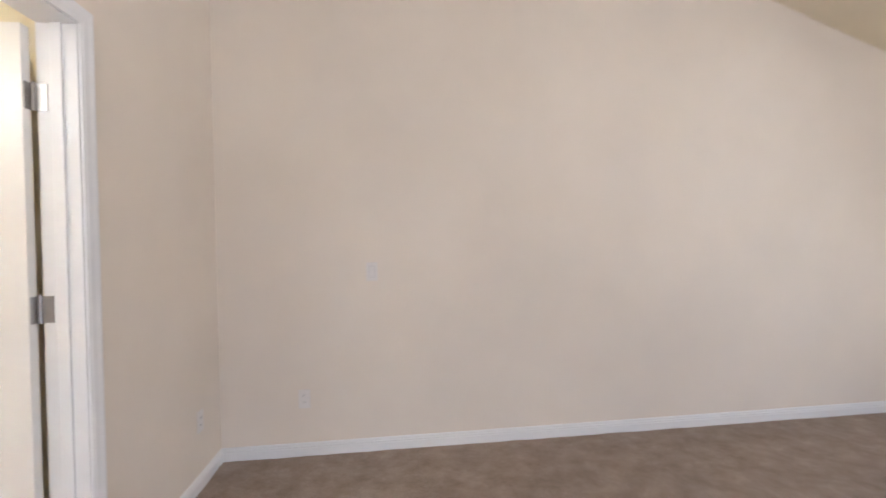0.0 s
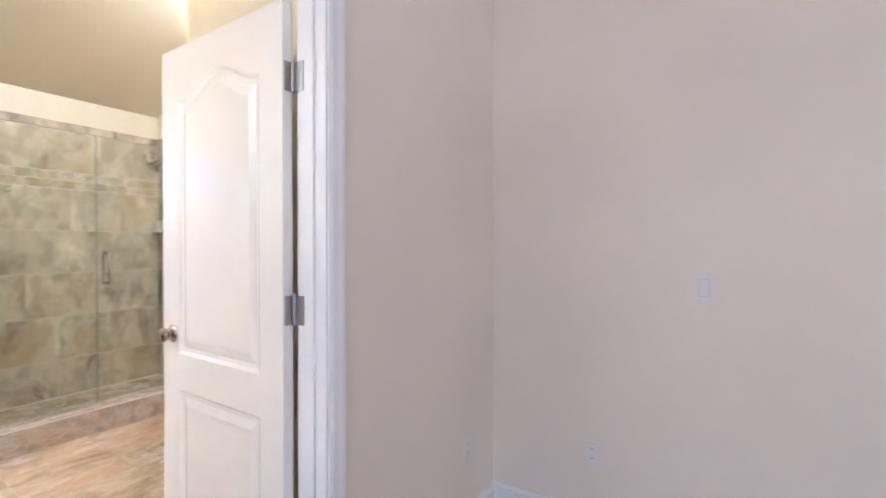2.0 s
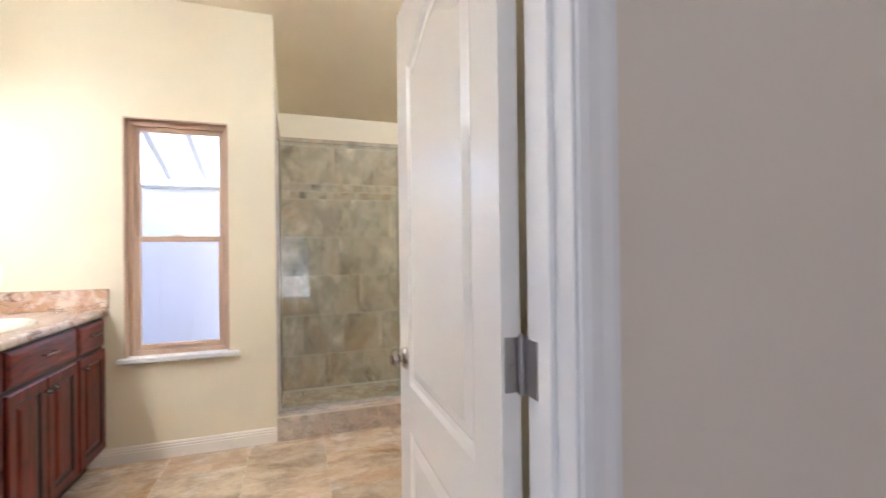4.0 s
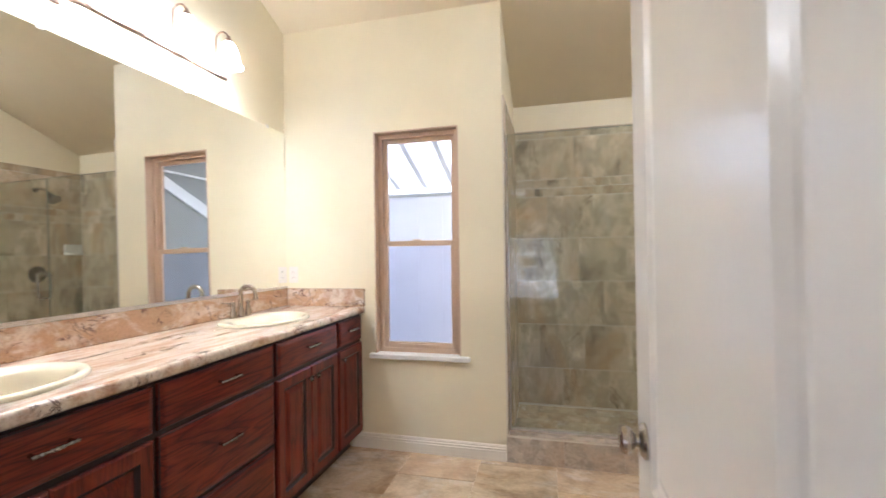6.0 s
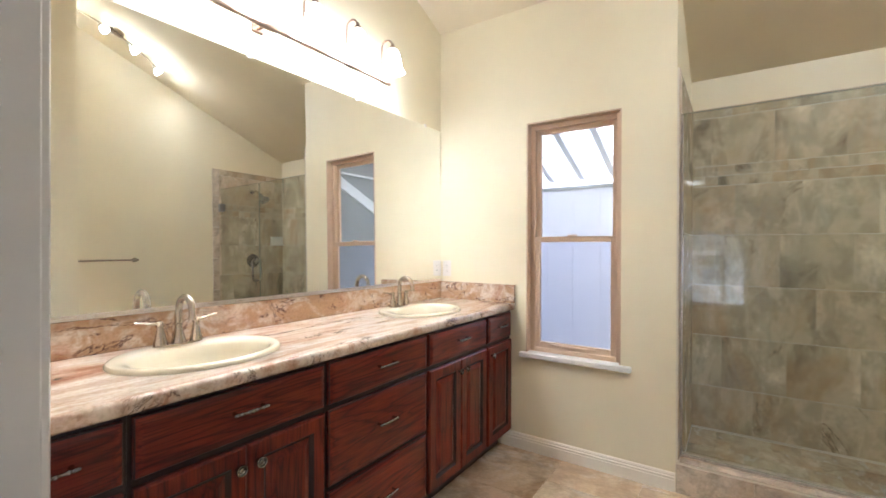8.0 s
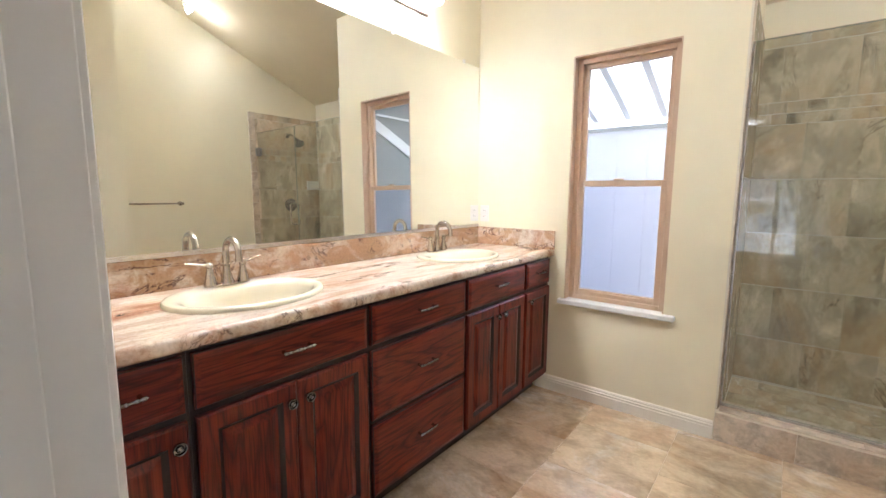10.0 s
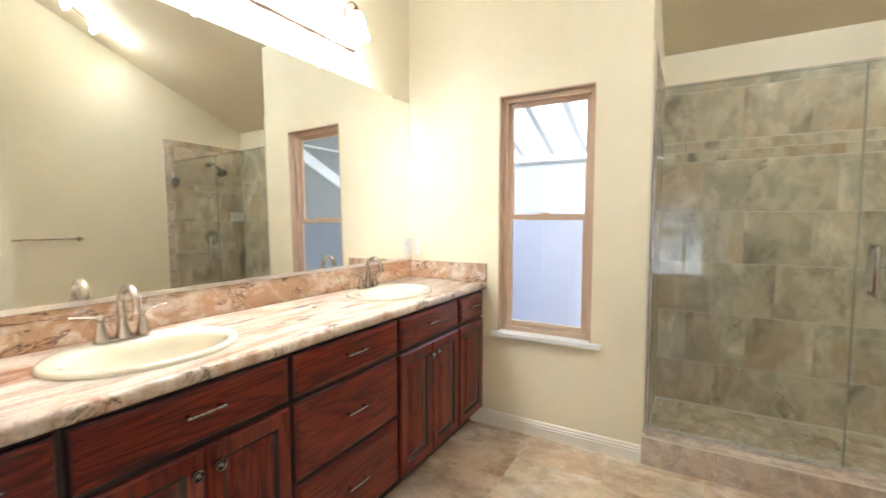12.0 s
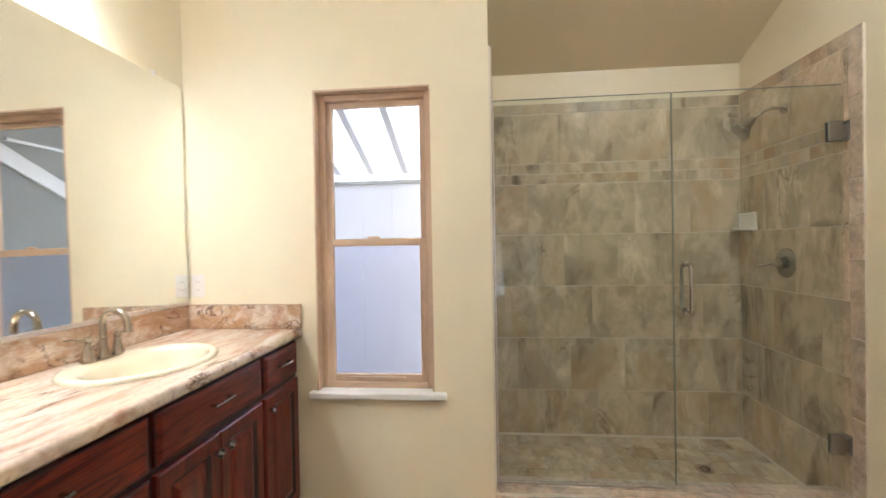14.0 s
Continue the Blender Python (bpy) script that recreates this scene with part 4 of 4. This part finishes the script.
# mirror
mr = tagged(empty("mirror", 1.25, 0, 1.071), "large frameless wall mirror over the vanity", "mirror")
mr.matrix_world = pose(1.25, 0.0135, 1.071, 0.66)  # its foot stands out on the backsplash, its top leans on the wall
part("mirror_glass", boxes((-1.232, 1.246, 0.001, 0.0060, 0.003, 1.087)), MIRROR, mr)
part("bottom_channel", boxes((-1.232, 1.246, 0.001, 0.010, -0.004, 0.002), (-1.232, 1.246, 0.0065, 0.010, 0.002, 0.013)), ALU, mr, "bright metal channel")
for x in (0.20, 0.86, 1.52, 2.2):
    part("clip", boxes((x - 1.262, x - 1.238, 0.0008, 0.010, 1.078, 1.100), bevel=0.002), PLASTIC, mr, "clear plastic clip")


def outlet(name, label, m, gangs=("outlet",)):
    """A cover plate that faces +z of m, its height along y."""
    ob = new(name)
    ob.empty_display_size = 0.05
    ob.matrix_world = m
    tagged(ob, label, "outlet" if gangs == ("outlet",) else "switch")
    part("cover_plate", boxes((-0.035, 0.035, -0.057, 0.057, 0, 0.005), bevel=0.002), PLASTIC, ob)
    if gangs == ("outlet",):
        for s in (-1, 1):
            r = part("receptacle", boxes((-0.017, 0.017, s * 0.02 - 0.014, s * 0.02 + 0.014, 0.004, 0.0065), bevel=0.001), PLASTIC, ob)
            part("slots", boxes((-0.008, -0.006, s * 0.02 - 0.004, s * 0.02 + 0.006, 0.006, 0.0069), (0.006, 0.008, s * 0.02 - 0.004, s * 0.02 + 0.006, 0.006, 0.0069)), SLOT, r)
    else:
        # raised grey rim, coloured as the shadow line round the rocker
        part("rocker_shade", boxes((-0.0185, 0.0185, -0.0355, 0.0355, 0.0045, 0.0056)), SHADELINE, ob, "grey rim standing in for the shadow line round the rocker")
        part("rocker", boxes((-0.016, 0.016, -0.033, 0.033, 0.004, 0.008), bevel=0.0015), PLASTIC, ob)
    return ob


outlet("wall_outlet", "white outlet plate above the granite backsplash", basis((0.0005, 0.062, 1.16), (0, 1, 0), (0, 0, 1)))
outlet("wall_outlet", "white outlet plate low on the beige bedroom wall", basis((3.115, 3.1415, 0.352), (1, 0, 0), (0, 0, 1)))
outlet("wall_outlet", "white outlet plate low on the wall beside the doorway", basis((DX1 + 0.0005, 2.866, 0.36), (0, 1, 0), (0, 0, 1)))
outlet("light_switch", "white rocker plate on the beige bedroom wall", basis((3.538, 3.1415, 1.116), (1, 0, 0), (0, 0, 1)), ("switch",))

# ---------- vanity light ----------


def vanity_light():
    f = tagged(empty("vanity_light", 1.26, 0.0, 2.30), "bronze five-light vanity bar with frosted bell shades, lit", "wall lamp")
    bm = tube(bmesh.new(), [(-0.53, 0.075, -0.01), (-0.52, 0.075, -0.01), (0.52, 0.075, -0.01), (0.53, 0.075, -0.01)], [0.006, 0.011, 0.011, 0.006], 12)
    part("rail", bm, BRONZE, f, "bronze rail", True)
    bm = boxes((0.19, 0.25, 0.0005, 0.012, -0.025, 0.025), bevel=0.005)
    tube(bm, [(0.22, 0.012, -0.005), (0.22, 0.075, -0.01)], 0.009, 10)
    tube(bm, [(0.15, 0.075, -0.01), (0.19, 0.075, -0.01), (0.22, 0.075, -0.01), (0.25, 0.075, -0.01), (0.29, 0.075, -0.01)], [0.010, 0.016, 0.018, 0.016, 0.010], 14)
    part("back_plate", bm, BRONZE, f)
    for i in range(5):
        x = (i - 2) * 0.28
        pts = [(x, 0.075, -0.01), (x, 0.055, 0.06), (x, 0.05, 0.13)] + arc(x, 0.09, 0.19, 0.04, 160, 20, 7) + [(x, 0.135, 0.19)]
        bm = tube(bmesh.new(), pts, 0.0055, 10)
        tube(bm, [(x - 0.045, 0.075, -0.01), (x - 0.015, 0.075, -0.01), (x + 0.015, 0.075, -0.01), (x + 0.045, 0.075, -0.01)], [0.0105, 0.0135, 0.0135, 0.0105], 12)
        a = part("arm", bm, BRONZE, f, "", True)
        bm = lathe(bmesh.new(), [(0, 0.205), (0.007, 0.203), (0.010, 0.19), (0.022, 0.172), (0.024, 0.160), (0, 0.158)], Matrix.Translation((x, 0.135, 0)), 18)
        part("socket_cup", bm, BRONZE, f, "", True)
        bm = lathe(bmesh.new(), [(0.024, 0.165), (0.036, 0.150), (0.046, 0.12), (0.052, 0.085), (0.062, 0.05), (0.074, 0.035), (0.070, 0.035), (0.058, 0.052), (0.048, 0.087), (0.042, 0.12), (0.032, 0.148), (0.02, 0.160)], Matrix.Translation((x, 0.135, 0)), 24)
        part("shade", bm, GLOW, f, "glowing frosted glass bell shade", True)
        bm = lathe(bmesh.new(), [(0, 0.020), (0.022, 0.026), (0.036, 0.042), (0.040, 0.060), (0.034, 0.082), (0.018, 0.108), (0.014, 0.150), (0, 0.152)], Matrix.Translation((x, 0.135, 0)), 20)
        part("bulb", bm, VBULB, f, "lit globe bulb", True)
    return f


vanity_light()


def track_light():
    """A bowed rail under the slope of the ceiling, with three lit heads."""
    x, y = 1.05, 2.80
    z = roof_z(x)
    t = tagged(empty("track_light", x, y, z), "brushed nickel four-head track light under the sloped ceiling, lit", "ceiling lamp")
    tilt = Euler((0, -math.atan(SLOPE), 0)).to_matrix().to_4x4()
    bm = lathe(bmesh.new(), [(0, -0.001), (0.06, -0.001), (0.058, -0.018), (0.04, -0.026), (0, -0.027)], tilt, 24)
    part("canopy", bm, NICKEL, t, "", True)
    bow = lambda s: tilt @ Vector((s, 0.10 * (s / 0.38) ** 2 - 0.02, -0.035))
    bm = tube(bmesh.new(), [bow(-0.42 + 0.06 * i) for i in range(15)], 0.006, 10)
    tube(bm, [tilt @ Vector((0, 0, -0.02)), bow(0.0)], 0.008, 10)
    part("rail", bm, NICKEL, t, "", True)
    for s, aim in ((-0.37, (-0.85, -0.30, -1)), (-0.125, (-0.8, -0.5, -1)), (0.125, (-0.65, -0.6, -1)), (0.37, (-0.2, -0.75, -1))):
        p = bow(s)
        q = Matrix.Translation(p + Vector((0, 0, -0.02))) @ Vector(aim).to_track_quat("Z", "Y").to_matrix().to_4x4()
        bm = tube(bmesh.new(), [p, p + Vector((0, 0, -0.02))], 0.005, 10)
        lathe(bm, [(0, -0.012), (0.013, -0.010), (0.017, 0.01), (0.022, 0.022), (0.02, 0.022), (0, 0.018)], q, 18)
        h = part("lamp_head", bm, NICKEL, t, "", True)
        bm = lathe(bmesh.new(), [(0.02, 0.02), (0.03, 0.035), (0.036, 0.065), (0.033, 0.065), (0.027, 0.036), (0.018, 0.022)], q, 20)
        part("glass_shade", bm, SPOTGLOW, h, "glowing frosted shade", True)
        bm = lathe(bmesh.new(), [(0.0, 0.049), (0.015, 0.048), (0.025, 0.043), (0.024, 0.037), (0.0, 0.031)], q, 20)
        part("bulb", bm, BULB, h, "lit reflector bulb", True)


track_light()


def bowl_lamp():
    """A glass bowl on a short stem under the sloped bedroom ceiling."""
    x, y = 6.8, 1.16
    zc = 4.05 - (x - 3.2) * 1.81 / 4.92
    f = tagged(empty("ceiling_lamp", x, y, zc), "frosted glass bowl lamp under the bedroom ceiling, lit", "ceiling lamp")
    tilt = Euler((0, math.atan(1.81 / 4.92), 0)).to_matrix().to_4x4()
    part("canopy", lathe(bmesh.new(), [(0, 0.0), (0.065, 0.0), (0.062, -0.02), (0.02, -0.03), (0, -0.03)], tilt, 24), NICKEL, f, "", True)
    part("stem", tube(bmesh.new(), [(0, 0, -0.02), (0, 0, -0.085)], 0.009, 10), NICKEL, f, "", True)
    part("bowl", lathe(bmesh.new(), [(0.0, -0.085), (0.18, -0.082), (0.20, -0.090), (0.19, -0.125), (0.15, -0.165), (0.09, -0.19), (0, -0.20)], None, 32), BOWLGLOW, f, "glowing frosted glass bowl", True)


bowl_lamp()

# towel bar
tb = tagged(empty("towel_bar", 1.15, RIGHT, 1.25), "brushed nickel towel bar on the cream wall", "towel bar")
part("bar", tube(bmesh.new(), [(-0.37, -0.06, 0), (0.30, -0.06, 0)], 0.008, 12), NICKEL, tb, "", True)
for x in (-0.36, 0.29):
    turn = Matrix.Translation((x, 0, 0)) @ Euler((radians(90), 0, 0)).to_matrix().to_4x4()
    part("post", lathe(bmesh.new(), [(0, 0.0005), (0.024, 0.0005), (0.022, 0.008), (0.012, 0.014), (0.010, 0.045), (0.014, 0.052), (0.014, 0.068), (0.008, 0.073), (0, 0.073)], turn, 18), NICKEL, tb, "", True)


# ---------- bedroom windows ----------
def plain_window(name, m, w, h, bars, label):
    """A white framed window in a wall opening; m: centre, x along the wall, y out."""
    win = new(name)
    win.matrix_world = m
    tagged(win, label, "window", kind="structure")
    b = bmesh.new()
    for q in ((-w / 2, -w / 2 + 0.05, -h / 2, h / 2), (w / 2 - 0.05, w / 2, -h / 2, h / 2), (-w / 2 + 0.05, w / 2 - 0.05, -h / 2, -h / 2 + 0.05), (-w / 2 + 0.05, w / 2 - 0.05, h / 2 - 0.05, h / 2)):
        box(b, q[0], q[1], 0.03, 0.09, q[2], q[3], 0.003)
    for x in bars:
        box(b, x - 0.03, x + 0.03, 0.035, 0.085, -h / 2 + 0.05, h / 2 - 0.05, 0.003)
    part("window_frame", b, WHITE, win)
    edges = [-w / 2 + 0.05] + [k for x in bars for k in (x - 0.03, x + 0.03)] + [w / 2 - 0.05]
    for a, c in zip(edges[::2], edges[1::2]):
        part("pane", boxes((a, c, 0.055, 0.060, -h / 2 + 0.05, h / 2 - 0.05)), PANE, win).visible_shadow = False
    part("window_sill", boxes((-w / 2 - 0.03, w / 2 + 0.03, -0.04, 0.03, -h / 2 - 0.02, -h / 2 + 0.004), bevel=0.004), WHITE, win)


plain_window("window_2", pose(8.0, (EY0 + EY1) / 2, (EZ0 + EZ1) / 2, 0, 0, -90), EY1 - EY0, EZ1 - EZ0, [-0.42], "white framed bedroom window onto the street")
# the next two are unseen, added where the daylight lamps stand
plain_window("window_3_unseen", pose(3.8, -2.5, 1.35, 0, 0, 180), 1.8, 1.4, [0.0], "unseen white framed wide bedroom window, added for daylight")
plain_window("window_4_unseen", pose(8.0, -1.3, 1.25, 0, 0, -90), 1.5, 1.4, [0.0], "white framed bedroom window onto the street")

# ---------- outdoors ----------
bm = bmesh.new()
bmesh.ops.create_grid(bm, x_segments=8, y_segments=8, size=300)
bmesh.ops.translate(bm, verts=bm.verts, vec=(0, 0, -1.0))
structure("ground", bm, GROUND, "bare dry ground round the house", "ground")
structure("wall_outer_bay", boxes((-1.05, -0.14, 1.395, 1.418, -1.0, 2.36)), STUCCO, "grey-blue stucco on the shower bay", "wall")
structure("wall_outer_house", boxes((-0.16, -0.135, -1.2, WY0, -1.0, 2.36), (-0.16, -0.135, WY1, 1.395, -1.0, 2.36), (-0.16, -0.135, WY0, WY1, -1.0, WZ0 - 0.02), (-0.16, -0.135, WY0, WY1, WZ1, 2.36)), STUCCO, "grey-blue stucco house wall", "wall")


def patio():
    fx = -2.2
    fence = tagged(empty("patio_fence", fx, 0.6, -1.0), "tall white painted board fence beside the house", "fence")
    inv = fence.matrix_world.inverted()
    y = -1.8
    while y < 3.6:
        bm = boxes((fx - 0.02, fx, y, y + 0.30, -1.0, 1.97), bevel=0.0035)
        bm.transform(inv)
        part("board", bm, BOARD, fence)
        y += 0.30
    bm = boxes((fx - 0.03, fx + 0.02, -1.8, 3.6, 1.965, 2.005), bevel=0.003)
    bm.transform(inv)
    part("cap_rail", bm, STUCCO, fence)
    pc = tagged(empty("patio_cover", fx, 0.6, 2.1), "white painted patio cover with a translucent sheet roof", "patio cover")
    inv = pc.matrix_world.inverted()
    for i in range(-4, 4):
        yy = 0.06 + 0.34 * i
        bm = bmesh.new()
        prism(bm, [(fx - 0.05, 2.075), (fx, 2.06), (-0.15, 2.06 + 0.365 * 2.05), (-0.15, 2.15 + 0.365 * 2.05), (fx - 0.05, 2.15)], "y", yy - 0.03, yy + 0.03)
        bm.transform(inv)
        part("rafter", bm, BOARD, pc)
    bm = boxes((-0.20, -0.162, -1.6, 1.38, 2.68, 2.90))
    bm.transform(inv)
    part("ledger", bm, BOARD, pc)
    bm = prism(bmesh.new(), [(fx - 0.35, 2.155 - 0.11), (-0.14, 2.155 + 0.365 * 2.06), (-0.14, 2.163 + 0.365 * 2.06), (fx - 0.35, 2.163 - 0.11)], "y", -1.7, 1.36)
    bm.transform(inv)
    part("roof_sheet", bm, SHEET, pc, "milky translucent sheet")


patio()


def street_house():
    h = tagged(empty("house", 22.0, -1.0, -1.0), "single-storey grey-beige house across the street", "house")
    part("wall", boxes((0, 7.0, -7.0, 3.2, 0, 2.3)), HOUSE, h)
    part("roof", prism(bmesh.new(), [(-0.6, 2.2), (3.5, 3.7), (7.6, 2.2), (7.6, 2.1), (-0.6, 2.1)], "y", -7.5, 3.7), ROOFING, h, "dark shingle roof")
    part("eave_board", boxes((-0.64, -0.602, -7.5, 3.7, 2.05, 2.22)), WHITE, h)
    for y in (-4.6, -1.8, 1.65):
        w = part("window", boxes((-0.05, 0.02, y - 0.42, y + 0.42, 1.42, 2.0), bevel=0.01), WHITE, h)
        part("pane", boxes((-0.07, -0.052, y - 0.34, y + 0.34, 1.49, 1.93)), PANE, w, "dark blue window glass")
        part("pane_back", boxes((-0.0515, -0.0505, y - 0.34, y + 0.34, 1.49, 1.93)), SLOT, w)


def street_tree(x, y):
    t = tagged(empty("tree", x, y, -1.0), "leafy street tree in front of the house", "tree")
    rng = random.Random(11)
    bm = tube(bmesh.new(), [(0, 0, 0), (0.05, 0.03, 0.9), (0.02, 0.1, 1.8), (0.1, 0.15, 2.8)], [0.16, 0.12, 0.10, 0.06], 10)
    for a in range(6):
        c, s = math.cos(a * 1.1), math.sin(a * 1.1)
        tube(bm, [(0.03, 0.1, 1.5 + 0.2 * a), (0.5 * c, 0.1 + 0.5 * s, 2.0 + 0.2 * a), (1.0 * c, 0.1 + 1.0 * s, 2.4 + 0.2 * a)], [0.05, 0.035, 0.015], 7)
    part("trunk", bm, BARK, t)
    vs, fs = [], []
    for _ in range(2600):
        d = Vector((rng.gauss(0, 1), rng.gauss(0, 1), rng.gauss(0, 1))).normalized()
        r = 1.35 * rng.random() ** 0.4 * (1 + 0.35 * noise.noise(d * 2.2))
        p = Vector((d.x * r, d.y * r + 0.1, 2.7 + d.z * r * 0.95))
        e = Euler((rng.uniform(0, 6), rng.uniform(0, 6), rng.uniform(0, 6))).to_matrix()
        n = len(vs)
        w = rng.uniform(0.05, 0.10)
        vs += [p + e @ Vector(q) for q in ((-w, 0, 0), (0, -w * 0.5, 0.01), (w, 0, 0), (0, w * 0.5, 0.01))]
        fs.append((n, n + 1, n + 2, n + 3))
    me = bpy.data.meshes.new("crown")
    me.from_pydata(vs, [], fs)
    me.materials.append(LEAF)
    ob = new("crown", me)
    ob.parent = t


def parked_car(x, y):
    c = tagged(empty("car", x, y, -1.0), "silver car parked in the street", "car")
    prof = [(-2.1, 0.30), (-2.15, 0.62), (-1.95, 0.80), (-1.1, 0.92), (-0.55, 1.38), (0.75, 1.42), (1.45, 0.98), (2.05, 0.90), (2.15, 0.55), (2.1, 0.30)]
    bm = bmesh.new()
    rows = []
    for s, k in ((-0.86, 0.96), (-0.80, 1.0), (0.80, 1.0), (0.86, 0.96)):
        rows.append([bm.verts.new((s * (1.0 if z < 0.95 else 0.86), a * k, z)) for a, z in prof])
    for r, q in zip(rows, rows[1:]):
        for i in range(len(prof)):
            j = (i + 1) % len(prof)
            bm.faces.new((r[i], r[j], q[j], q[i]))
    bm.faces.new(rows[0]), bm.faces.new(rows[-1][::-1])
    part("body", bm, CARPAINT, c, "", True)
    for s in (-1, 1):
        part("side_window", boxes((s * 0.70 - 0.06, s * 0.70 + 0.06, -0.75, 0.95, 0.98, 1.32), bevel=0.02), SLOT, c)
        for a in (-1.3, 1.3):
            m = Matrix.Translation((s * 0.74, a, 0.31)) @ Euler((0, radians(90), 0)).to_matrix().to_4x4()
            w = part("wheel", lathe(bmesh.new(), [(0, -0.11), (0.31, -0.10), (0.32, 0), (0.31, 0.10), (0, 0.11)], m, 20), RUBBER, c, "", True)
            part("rim", lathe(bmesh.new(), [(0, -0.122), (0.2, -0.118), (0.2, 0.118), (0, 0.122)], m, 16), CHROME, w, "", True)


structure("driveway", boxes((9.2, 21.0, -7.0, 7.0, -1.05, -0.97), bevel=0.01), CONCRETE, "pale concrete driveway and street", "driveway")
# white boards stand in for the bright sunlight bands on the bay wall
bt = tagged(empty("bay_sun_bands", -0.14, 1.395, 1.9), "white boards standing in for bands of sunlight on the shower bay", "trim boards")
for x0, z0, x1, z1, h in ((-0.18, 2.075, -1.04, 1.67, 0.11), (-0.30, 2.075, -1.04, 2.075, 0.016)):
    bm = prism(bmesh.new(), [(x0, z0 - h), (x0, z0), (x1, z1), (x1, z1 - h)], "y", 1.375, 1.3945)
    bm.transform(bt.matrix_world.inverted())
    part("sun_band", bm, WHITE, bt)
street_house()
street_tree(15.5, 2.9)
parked_car(14.0, -0.9)

# ---------- tiles last ----------
tiling()


def floor_tiles():
    fl = bpy.data.objects["floor"]
    p = 0.457
    y = 0.925 - 3 * p
    r = 0
    while y < RIGHT:
        x = -0.40 + (r % 2) * 0.228
        while x < 2.6:
            a, b, c, d = max(x, 0.0), min(x + p, 2.60), max(y, 0.0), min(y + p, RIGHT)
            if b - a > 0.02 and d - c > 0.02 and not (d < 0.38):
                ob = new("tile", tile_mesh(b - a - 0.0025, d - c - 0.0025, 0.003, FLOORTILE))
                ob.parent = fl
                ob.matrix_world = Matrix.Translation((a + 0.00125, c + 0.00125, -0.002))
            x += p
        y += p
        r += 1


floor_tiles()
